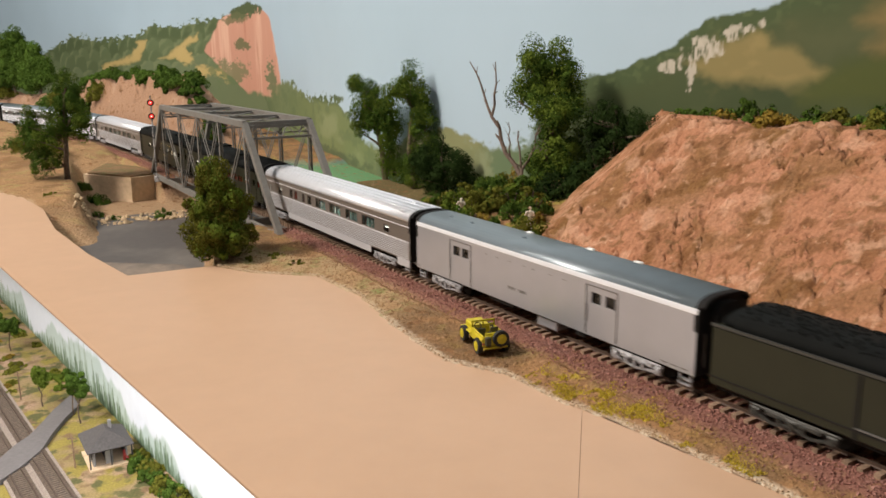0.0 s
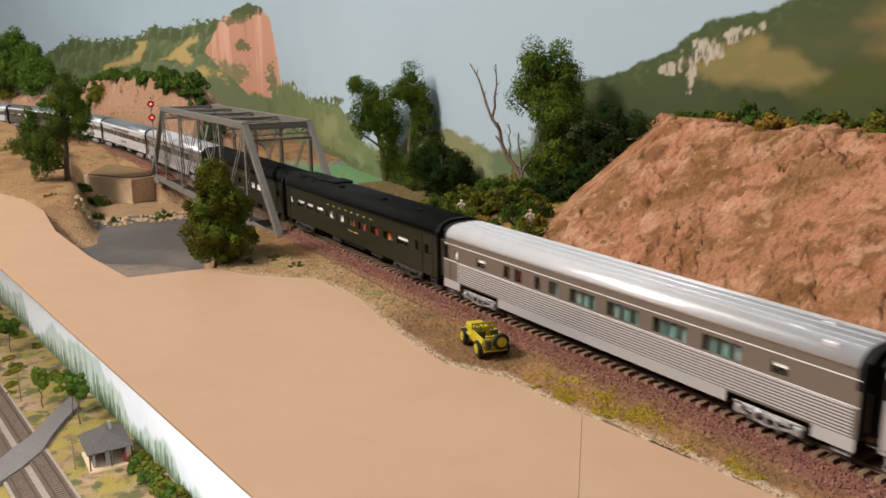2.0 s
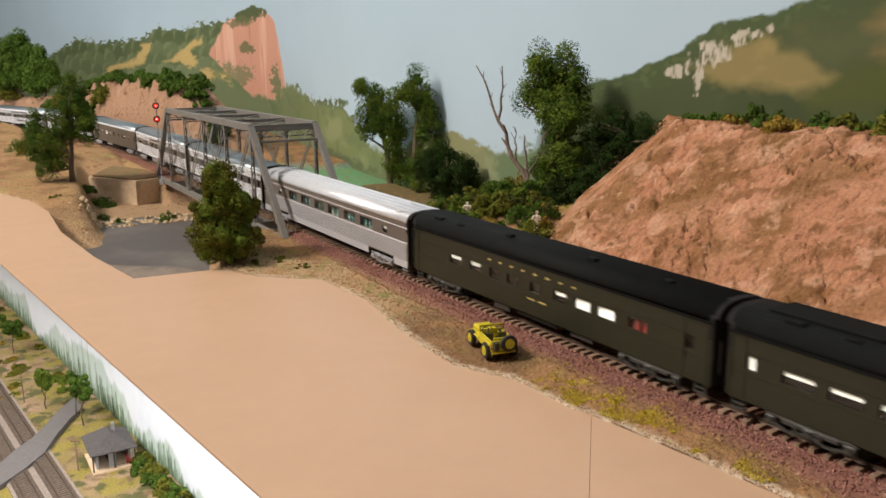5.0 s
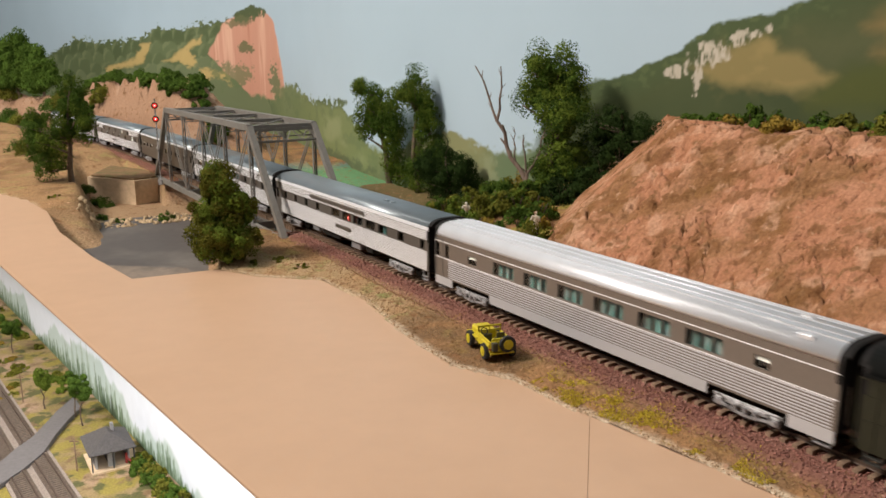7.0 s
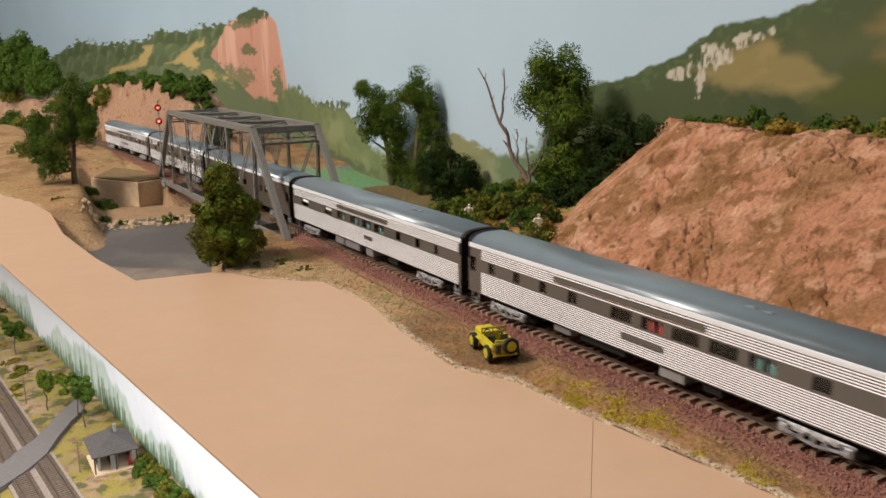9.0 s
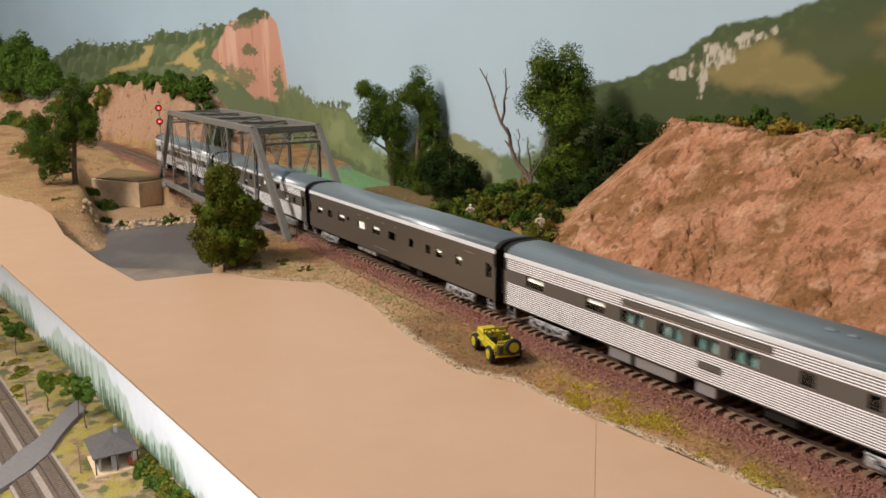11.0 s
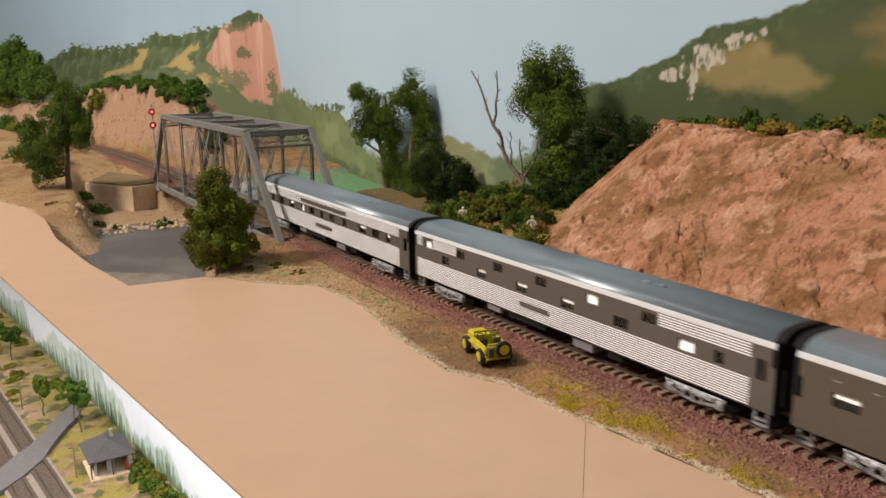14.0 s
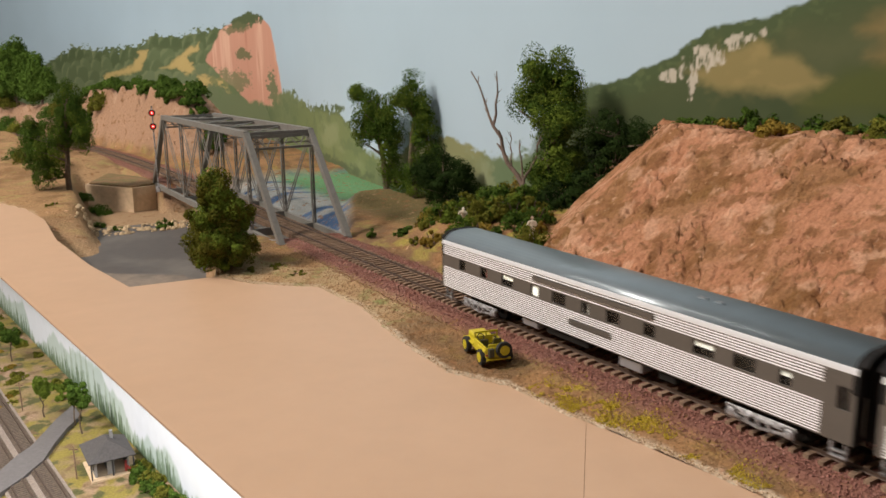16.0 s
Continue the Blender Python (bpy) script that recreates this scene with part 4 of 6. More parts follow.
    # windows
    for a, b, row, inside in windows:
        zc, zd = rows[row]
        a, b = a / 1000, b / 1000
        for q in (-1, 1):
            bm = bmesh.new()
            ya, yb = sorted((q * (HALF_W - 0.0008), q * (HALF_W - 0.0011)))
            box(bm, a, b, ya, yb, zc, zd)
            w = part("window", bm, M["glass"], c)
            w.visible_shadow = False
            if q > 0:
                continue
            if inside in ("blind", "half"):
                bm = bmesh.new()
                box(bm, a, b, -HALF_W + 0.0013, -HALF_W + 0.0016, zc + (0 if inside == "blind" else (zd - zc) * 0.55), zd)
                part("blind", bm, M["white"], w, "white window blind")
            elif inside:
                bm = bmesh.new()
                n = max(1, round((b - a) / 0.008))
                for k in range(n):
                    xa = a + (b - a) * (k + 0.12) / n
                    box(bm, xa, xa + (b - a) / n * 0.6, -0.0135, -0.009, zc - 0.003, zc + (zd - zc) * 0.72, 0.0006)
                part("seat", bm, M[inside], w)
            if spec.get("mullion") and b - a > 0.013:
                bm = bmesh.new()
                for k in range(1, 4):
                    x = a + (b - a) * k / 4
                    box(bm, x - 0.0002, x + 0.0002, -HALF_W + 0.0005, -HALF_W + 0.0009, zc, zd)
                part("window_frame", bm, side_mat, w)
    # steps, boxes, trucks
    for q in (-1, 1):
        for x in (-h + 0.006, h - 0.006):
            bm = bmesh.new()
            for e in (-0.0032, 0.0032):
                box(bm, x + e - 0.0004, x + e + 0.0004, q * 0.0155 - 0.0006, q * 0.0155 + 0.0006, 0.0035, z0 + 0.0008)
            for z in (0.0038, 0.0062):
                box(bm, x - 0.0034, x + 0.0034, q * 0.0155 - 0.0010, q * 0.0155 + 0.0010, z - 0.0003, z + 0.0003)
            part("step", bm, M[spec.get("gear", "truck")], c)
    for a, b, z, mat in spec.get("boxes", ()):
        bm = bmesh.new()
        box(bm, a / 1000, b / 1000, -0.0152, 0.0152, z, z0 + 0.001, 0.0005)
        part("equipment_box", bm, M[mat], c)
    for x in (-spec["trucks"], spec["trucks"]):
        add_truck(c, x, spec.get("truck_kind", "silver"))
    for q in (-1, 1):
        bm = bmesh.new()
        box(bm, q * (h + 0.001) - 0.003, q * (h + 0.001) + 0.003, -0.0014, 0.0014, 0.0075, 0.0105, 0.0004)
        part("coupler", bm, M["under"], c)
    # doors at the ends of the side
    for xa, xb in spec.get("doors", ()):
        for q in (-1, 1):
            bm = bmesh.new()
            ya, yb = sorted((q * (HALF_W - 0.0003), q * (HALF_W + 0.00035)))
            for x in (xa / 1000, xb / 1000):
                box(bm, x - 0.00025, x + 0.00025, ya, yb, z0 + 0.001, EAVE - 0.002)
            box(bm, xa / 1000, xb / 1000, ya, yb, EAVE - 0.0024, EAVE - 0.0019)
            ya, yb = sorted((q * (HALF_W + 0.0004), q * (HALF_W + 0.0008)))
            box(bm, xa / 1000 + 0.0008, xa / 1000 + 0.0012, ya, yb, 0.018, 0.027)
            part("door_trim", bm, M[spec.get("trim", "groove")], c)
    for mat, items in spec.get("marks", ()):
        for xa, xb, za, zb, rows_, words in items:
            bm = bmesh.new()
            bars(bm, xa / 1000, xb / 1000, za, zb, -HALF_W, rows_, words)
            part("lettering", bm, M[mat], c)
    for x, y, lx, ly, hz, mat in spec.get("vents", ()):
        bm = bmesh.new()
        zt = EAVE + (spec.get("top", TOP) - EAVE) * math.sqrt(max(0.0, 1 - (abs(y) / HALF_W) ** 3.2))
        box(bm, (x - lx / 2) / 1000, (x + lx / 2) / 1000, y - ly / 2000, y + ly / 2000, zt - 0.0012, zt + hz, 0.0004)
        part("roof_vent", bm, M[mat], c)
    train.append((c, off, spec["trucks"]))
    return c


def W(row, inside, *pairs):
    return [(a, b, row, inside) for a, b in pairs]


LOW, MID, UP = (0.0258, 0.0322), (0.0240, 0.0302), (0.0322, 0.0376)
BUDD = dict(side="budd_band", roof="silver_roof", ribs=True, rows={"w": (0.0259, 0.0336), "d": (0.0255, 0.0345), "s": (0.0268, 0.0322)}, bottom=0.0110,
            lower=(0.0118, 0.0246, 9), flute_from=0.016, flute_to=0.002, strips=((0.0246, 0.0250, "flute", 0.0003), (0.0356, 0.0360, "flute", 0.0003)),
            skirts=((0.0062, 0.0116, "steel_flute", 0.0004),), mullion=True, trucks=0.106, boxes=((-60, -20, 0.0056, "under"), (10, 58, 0.0050, "under")), doors=((-148, -139),), flute_mat="steel_flute",
            vents=((130, -0.0135, 7, 3, 0.0010, "silver_roof"), (112, -0.010, 8, 2, 0.0005, "silver_roof"), (118, 0.004, 6, 4, 0.0006, "silver_roof")))
FLUTED = dict(side="band", roof="blue_roof", eave=True, rows={"w": LOW, "d": (0.0240, 0.0335), "u": UP, "l": (0.0248, 0.0306)},
              lower=(0.0110, 0.0250, 12), upper=(0.0328, 0.0392, 5), trucks=0.104, bottom=0.0106, flute_to=0.013,
              boxes=((-40, -5, 0.0058, "under"), (18, 34, 0.0042, "silver"), (45, 56, 0.0055, "under"), (-62, -48, 0.0055, "silver")),
              vents=((60, -0.004, 5, 3, 0.0008, "blue_roof"), (70, -0.004, 4, 3, 0.0008, "blue_roof")))
HEAVY = dict(side="olive", roof="black", rows={"w": (0.0228, 0.0288), "d": (0.0235, 0.0300)}, trucks=0.094, truck_kind="six", gear="truck_dark", top=0.0488, power=0.5,
             strips=((0.0208, 0.0212, "olive", 0.0002), (0.0306, 0.0310, "olive", 0.0002), (0.0384, 0.0395, "black", 0.0006)), trim="olive",
             boxes=((-38, -22, 0.0038, "truck_dark"), (-15, 22, 0.0052, "under"), (34, 52, 0.0048, "truck_dark")),
             vents=((-98, 0.001, 52, 17, 0.0014, "black"), (-62, 0.003, 22, 18, 0.0016, "black"), (-108, -0.0105, 9, 4, 0.0014, "black"), (-82, -0.011, 6, 3, 0.0012, "black"),
                    (-32, -0.0075, 5, 4, 0.0018, "black"), (42, -0.0075, 6, 4, 0.0020, "black"), (96, -0.0070, 5, 4, 0.0014, "black")),
             marks=(("gold", ((-42, 48, 0.0330, 0.0346, 1, 8), (-2, 18, 0.0178, 0.0190, 2, 2))),), doors=((116, 130), (-134, -126)))


def tweak(base, **changes):
    d = dict(base)
    d.update(changes)
    return d


cars = [
    (0.2576, "plain silver baggage car with sliding doors", "plain",
     W("w", "", (-77.5, -69.9), (-67.4, -60.0), (54.2, 61.3), (64.9, 72.0)),
     dict(side="silver", roof="blue_roof", eave=True, rows={"w": (0.0278, 0.0340)}, trucks=0.087, bottom=0.0098,
          boxes=((7.3, 24.6, 0.0030, "silver"), (-40, -15, 0.0065, "under"), (40, 48, 0.006, "under")), doors=((-81.4, -57.2), (50.4, 73.4)),
          marks=(("groove", tuple((x, x + 3, 0.0352, 0.0358, 1, 1) for x in (-41.7, -30.5, -18, -4.4, 4.8, 19.5, 31.4))),
                 ("groove", ((-18, 2, 0.0188, 0.0206, 3, 2), (104, 122, 0.0112, 0.0120, 1, 3), (-128, -118, 0.0112, 0.0120, 1, 2)))),
          vents=tuple((x, 0.0085, 5, 3, 0.0008, "white") for x in (-30, 25, 62)) + tuple((x, -0.004, 3, 2, 0.0006, "blue_roof") for x in (-100, -75, -20)))),
    (0.3002, "stainless steel coach with ribbed silver roof and teal seats inside", "budd",
     W("d", "", (-146.2, -140.6)) + W("s", "blind", (-133.5, -129.5)) + W("s", "half", (-108.1, -99.2)) + W("w", "red", (-80.2, -73.9), (-69.4, -62.3))
     + W("w", "", (-50.4, -45.4)) + W("w", "teal", (-38.1, -30.1), (-20.5, -0.3), (8.4, 30.5), (39.9, 60.8), (70.0, 91.0)) + W("s", "half", (106.1, 114.0)), BUDD),
    (0.2796, "dark olive heavyweight coach with black roof and gold lettering", "heavy",
     W("d", "blind", (-125.7, -121.0)) + W("w", "half", (-107.9, -93.0), (-87.0, -72.4), (-65.9, -51.3)) + W("w", "white", (-45.2, -31.5), (-24.1, -10.6))
     + W("w", "red", (-1.8, 10.5), (16.9, 32.1), (37.8, 52.2)) + W("w", "orange", (58.4, 72.7)) + W("w", "half", (79.6, 95.4)) + W("d", "red", (106.6, 113.0)) + W("d", "", (119.8, 127.3)), HEAVY),
    (0.2735, "dark olive heavyweight sleeping car with white blinds", "heavy",
     W("w", "half", (-85.2, -72.0), (-62, -50)) + W("w", "", (-40.3, -30.0), (-22.5, -12.0), (0.2, 8.9)) + W("w", "half", (21.6, 31.9)) + W("w", "blind", (38.9, 51.7), (56.5, 70.0))
     + W("w", "red", (79.6, 92)) + W("d", "", (115.4, 121.8)), tweak(HEAVY, vents=HEAVY["vents"][2:])),
    (0.3055, "stainless steel dining car with ribbed silver roof and wide windows", "budd",
     W("d", "", (-149, -143.3)) + W("d", "", (-136.2, -131.8)) + W("s", "half", (-109.1, -100.2)) + W("w", "teal", (-81.8, -61.2), (-51.4, -30.6), (-20.8, -0.4), (8.4, 30.1), (40.2, 61.2), (70.5, 91.8))
     + W("s", "half", (108.8, 116.3)), BUDD),
    (0.2994, "fluted stainless steel lounge car with slate-blue roof", "fluted",
     W("d", "", (-143.6, -137.0)) + W("w", "", (-123.2, -117), (-98.1, -92), (-73.2, -67), (-48.2, -41)) + W("w", "", (-15.1, 0.0)) + W("w", "red", (6.5, 21.4)) + W("w", "", (26.7, 42.9), (48.9, 64.8))
     + W("w", "teal", (70.3, 84.2)) + W("w", "", (101.2, 109.6), (133.9, 139.7)), tweak(FLUTED, plates=((-59.8, 46.6, 0.0352, 0.0378), (-6, 22, 0.0176, 0.0202)), flute_from=0.014, flute_to=0.002)),
    (0.3000, "fluted stainless steel car with teal interior and slate-blue roof", "fluted",
     W("w", "half", (-124.1, -108.0)) + W("w", "half", (-72.5, -58)) + W("w", "teal", (-46.4, -30.5), (-21.6, -5.9), (0.3, 15.6), (21.5, 37)) + W("w", "", (56.6, 63.5), (85.8, 91.4), (112.0, 117.2)),
     tweak(FLUTED, plates=((-44.6, 43.3, 0.0352, 0.0378), (5, 18, 0.0176, 0.0202)), flute_from=0.003, flute_to=0.003,
           boxes=((-56, -40, 0.0034, "silver"), (-37, -10, 0.0034, "silver"), (2, 14, 0.0034, "silver"), (40, 56, 0.005, "under")))),
    (0.2985, "smooth taupe-grey sleeping car with slate-blue roof", "smooth",
     W("d", "", (-144.6, -141.0)) + W("w", "half", (-128.0, -116.5)) + W("w", "", (-104.9, -95.8)) + W("w", "half", (-83.9, -71.9)) + W("s", "", (-66.6, -62.7)) + W("w", "blind", (-46.9, -34.5))
     + W("w", "half", (-20.9, -8.6)) + W("w", "", (5.4, 16.2)) + W("w", "", (36.7, 43.1), (60.7, 66.9)) + W("w", "half", (74.4, 81.9), (99.6, 106.9)) + W("d", "", (134.2, 141.0)),
     dict(side="taupe", roof="blue_roof", eave=True, rows={"w": MID, "d": (0.0230, 0.0320), "s": (0.0268, 0.0300)}, trucks=0.104, bottom=0.0100,
          boxes=((-52, -20, 0.0052, "truck"), (-12, 8, 0.0055, "under"), (20, 34, 0.0055, "under"), (44, 52, 0.004, "under")),
          marks=(("silver", ((-128, -124, 0.0345, 0.0350, 1, 1), (-112, -108, 0.0345, 0.0350, 1, 1), (-46, -40, 0.0345, 0.0350, 1, 1), (-30, -25, 0.0345, 0.0350, 1, 1), (-6, 0, 0.0345, 0.0350, 1, 1),
                             (14, 20, 0.0345, 0.0350, 1, 1), (110, 126, 0.0352, 0.0355, 1, 1), (-20, 14, 0.0142, 0.0145, 1, 1))),))),
    (0.3008, "fluted stainless steel duplex sleeping car with staggered windows", "fluted",
     W("u", "blind", (-132.3, -124.0)) + W("l", "", (-111.0, -102.4)) + W("u", "", (-93.2, -83.9)) + W("l", "half", (-70.2, -61.2)) + W("u", "", (-53.1, -43.5)) + W("l", "half", (-29.9, -20.1)) + W("u", "", (-12.2, -3.0))
     + W("l", "half", (10.5, 20.6)) + W("u", "blind", (30.0, 39.1)) + W("l", "", (51.1, 61.1)) + W("u", "", (70.2, 79.7)) + W("l", "blind", (93.3, 103.2)) + W("l", "", (114.5, 119.9)) + W("d", "", (136.5, 142.0)),
     tweak(FLUTED, lower=(0.0110, 0.0238, 11), upper_gaps=((-136, -122), (-94, 81)), plates=((-26, 0, 0.0172, 0.0198),), flute_from=0.003, flute_to=0.012)),
    (0.3010, "fluted stainless steel sleeping car at the end of the train", "fluted",
     W("w", "white", (-125.6, -119)) + W("w", "red", (-102.2, -95)) + W("w", "half", (-79.9, -69)) + W("w", "blind", (-51.9, -45)) + W("w", "", (-33.0, -22)) + W("w", "white", (-9.1, -3)) + W("w", "", (10.0, 19.5))
     + W("w", "", (36.1, 43.4)) + W("w", "half", (66.6, 78.6)) + W("w", "", (89.2, 100.4)) + W("w", "half", (112.1, 118)) + W("d", "", (138.0, 143.5)),
     tweak(FLUTED, plates=((-49.3, 42.7, 0.0352, 0.0378), (-18, 14, 0.0176, 0.0202)), flute_from=0.002, flute_to=0.014)),
]
pos = 0.0
for pitch, label, style, windows, spec in cars:
    passenger_car(pos + pitch / 2, pitch - 0.0092, label, style, windows, spec)
    pos += pitch


def tender():
    c = thing("tender", Matrix(), "dark olive locomotive tender with black coal load", "tender", "cars of the train")
    h = 0.115
    bm = bmesh.new()
    box(bm, -h, h, -0.0172, 0.0172, 0.0095, 0.0372, 0.0008)
    part("tank", bm, M["olive"], c)
    for q in (-1, 1):
        bm = bmesh.new()
        box(bm, -h, h, q * 0.0173 - 0.0006, q * 0.0173 + 0.0006, 0.0372, 0.0384)
        part("top_rail", bm, M["truck_dark"], c, "worn dark edge strip")
        bm = bmesh.new()
        box(bm, -h + 0.001, h, q * 0.0173 - 0.0004, q * 0.0173 + 0.0004, 0.0135, 0.0140)
        for x in np.linspace(-h + 0.002, h - 0.002, 60):
            box(bm, x - 0.0002, x + 0.0002, q * 0.0173 - 0.0003, q * 0.0173 + 0.0003, 0.0100, 0.0104)
        part("rivet_strip", bm, M["under"], c)
        for x in (-0.045, 0.03, 0.09):
            bm = bmesh.new()
            box(bm, x - 0.0006, x + 0.0006, q * 0.0173 - 0.0006, q * 0.0173 + 0.0006, 0.010, 0.037)
            part("side_seam", bm, M["under"], c)
        bm = bmesh.new()
        box(bm, -0.045, 0.05, q * 0.0173 - 0.0008, q * 0.0173 + 0.0008, 0.0146, 0.0151)
        part("grab_rail", bm, M["groove"], c)
    bm = bmesh.new()
    prof = [(0.0160 * math.cos(math.pi * k / 14), 0.0372 + 0.0098 * math.sin(math.pi * k / 14) ** 0.7) for k in range(15)]
    extrude_profile(bm, prof, -h + 0.010, h)
    extrude_profile(bm, [(y * 0.8, 0.0372 + (z - 0.0372) * 0.6) for y, z in prof], -h + 0.003, -h + 0.0099)
    part("bunker", bm, M["black"], c, "", True)
    bm = bmesh.new()
    rng = random.Random(5)
    for k in range(1500):
        x, a = rng.uniform(-h + 0.011, h - 0.003), rng.uniform(0.18, 0.82) * math.pi
        r = rng.uniform(0.0004, 0.0009)
        bmesh.ops.create_icosphere(bm, subdivisions=1, radius=r, matrix=pose(x, 0.0160 * math.cos(a), 0.0372 + 0.0098 * math.sin(a) ** 0.7, rng.uniform(0, 90), rng.uniform(0, 90), 0))
    part("coal", bm, M["black"], c)
    bm = bmesh.new()
    for y in (-0.013, -0.008):
        tube(bm, (-h - 0.0012, y, 0.008), (-h - 0.0012, y, 0.040), 0.0004, n=6)
    for k in range(8):
        tube(bm, (-h - 0.0012, -0.013, 0.010 + k * 0.0038), (-h - 0.0012, -0.008, 0.010 + k * 0.0038), 0.0003, n=5)
    part("ladder", bm, M["under"], c)
    bm = bmesh.new()
    box(bm, -h + 0.002, h - 0.002, -0.014, 0.014, 0.0070, 0.0096)
    part("frame", bm, M["under"], c)
    for x in (-0.072, 0.060):
        add_truck(c, x, "six")
    train.append((c, -0.1185, 0.066))


tender()


# ---- trees, bushes, rocks ----
def leaf_mat(name, c, v=0.45):
    return node_mat(name, c, 0.95, gloss=0.05, vary=v, grain=0.3, grain_scale=160)


M["leaf_dark"] = leaf_mat("leaf_dark_green", (0.060, 0.104, 0.017), 0.35)
# leaf green darkened to stand in for shade between and behind the trees
M["leaf_shade"] = leaf_mat("leaf_green_shaded", (0.022, 0.040, 0.010), 0.3)
M["leaf_green"] = leaf_mat("leaf_green", (0.110, 0.155, 0.022), 0.35)
M["leaf_olive"] = leaf_mat("leaf_olive", (0.125, 0.125, 0.020), 0.35)
M["leaf_yellow"] = leaf_mat("leaf_yellow", (0.235, 0.160, 0.030), 0.3)
M["bark"] = node_mat("bark_brown", (0.115, 0.080, 0.055), 0.9, grain=0.35, grain_scale=350, bump=0.6)
M["dead_wood"] = node_mat("dead_wood", (0.17, 0.12, 0.095), 0.9, grain=0.3, grain_scale=300, bump=0.4)
M["rock"] = node_mat("rubble_tan", (0.42, 0.31, 0.19), 0.9, grain=0.3, grain_scale=300, vary=0.4, bump=0.5)
M["soil_top"] = node_mat("packed_earth", (0.20, 0.115, 0.052), 0.95, spots=[((0.13, 0.11, 0.035), 60, 0.5, 0.65)], grain=0.3, grain_scale=500, bump=0.8)
M["concrete"] = node_mat("abutment_concrete", (0.60, 0.45, 0.30), 0.9, spots=[((0.40, 0.29, 0.18), 40, 0.5, 0.8)], grain=0.12, grain_scale=200, bump=0.3)


def leaves(name, clumps, per, size, material, parent, seed):
    """A crown of small leaf flakes gathered in clumps: (x, y, z, radius)."""
    rng = np.random.default_rng(seed)
    c = np.array(clumps)
    n = len(c) * per
    idx = np.repeat(np.arange(len(c)), per)
    d = rng.normal(size=(n, 3))
    d /= np.linalg.norm(d, axis=1, keepdims=True)
    r = rng.uniform(0.74, 1.06, n)
    p = c[idx, :3] + d * (r * c[idx, 3])[:, None]
    face = d + rng.normal(size=(n, 3)) * 0.34
    face /= np.linalg.norm(face, axis=1, keepdims=True)
    a = np.cross(face, rng.normal(size=(n, 3)))
    a /= np.linalg.norm(a, axis=1, keepdims=True) + 1e-9
    b = np.cross(face, a)
    e = -face
    s = (size * rng.uniform(0.55, 1.35, n))[:, None]
    v = np.stack([p - b * s, p + a * s * 0.7 + e * s * 0.35, p + b * s, p - a * s * 0.7 + e * s * 0.35], 1).reshape(-1, 3)
    f = np.arange(n * 4).reshape(n, 4)
    me = bpy.data.meshes.new(name)
    me.from_pydata(v.tolist(), [], f.tolist())
    me.materials.append(material)
    ob = new(name, me)
    ob.parent = parent
    return ob


def limb(bm, a, b, r0, r1, rng, bends=3):
    a, b = Vector(a), Vector(b)
    pts = [a.lerp(b, k / bends) + (Vector((rng.uniform(-1, 1), rng.uniform(-1, 1), rng.uniform(-0.3, 0.3))) * (b - a).length * 0.05 if 0 < k < bends else Vector()) for k in range(bends + 1)]
    for k in range(bends):
        tube(bm, pts[k], pts[k + 1], r0 + (r1 - r0) * k / bends, r0 + (r1 - r0) * (k + 1) / bends, n=7)
    return pts


def tree(base, height, crown, label, material, seed, trunk=0.0035, lean=(0, 0), per=230, size=0.0009, clump=0.0100, count=60, extra=None):
    """crown: ellipsoids (dx, dy, z0 to z1 as parts of the height, radius in metres)."""
    rng = random.Random(seed)
    t = thing("tree", Matrix.Translation(base), label, "tree", "model trees")
    bm = bmesh.new()
    topp = Vector((lean[0], lean[1], height * 0.82))
    limb(bm, (0, 0, -0.003), topp, trunk, trunk * 0.3, rng, 5)
    clumps = []
    for dx, dy, f0, f1, rad in crown:
        hz = (f1 - f0) * height / 2
        cz = (f0 + f1) * height / 2
        k = max(10, int(1.2 * count * rad * hz / (0.03 * 0.05)))
        rad = rad * 1.10
        for _ in range(k):
            while True:
                q = Vector((rng.uniform(-1, 1), rng.uniform(-1, 1), rng.uniform(-1, 1)))
                if q.length < 1:
                    break
            q = q * (0.7 + 0.3 * q.length)
            cr = clump * rng.uniform(0.45, 1.25)
            clumps.append((dx + q.x * (rad - cr * 0.5), dy + q.y * (rad - cr * 0.5), cz + q.z * (hz - cr * 0.4), cr))
        for _ in range(3):
            z = (f0 + (f1 - f0) * rng.uniform(0.1, 0.7)) * height
            s0 = topp * min(1, max(0.15, (z - height * 0.12) / (height * 0.82)))
            limb(bm, s0, (dx + rng.uniform(-0.6, 0.6) * rad, dy + rng.uniform(-0.6, 0.6) * rad, z), trunk * 0.45, trunk * 0.15, rng, 3)
    part("trunk", bm, M["bark"], t)
    # random clumps take the lighter green, highlights of lit foliage put into colour
    light = [c for c in clumps if extra and rng.random() < 0.42]
    leaves("crown", [c for c in clumps if c not in light], per, size, material, t, seed)
    if light:
        leaves("crown", light, per, size, extra, t, seed + 1)
    return t


def ground_z(s, n):
    x, y, fx, fy, nx, ny = track_frame(np.array([s]))
    z, _ = land(np.array([s]), np.array([n]), x + n * nx, y + n * ny)
    return float(z[0])


def on_land(s, n, sink=0.0):
    return at_track(s, n, ground_z(s, n) - sink)


def on_land_xy(x, y, sink=0.0):
    s, n = to_track(np.array([x]), np.array([y]))
    return Vector((x, y, ground_z(float(s[0]), float(n[0])) - sink))


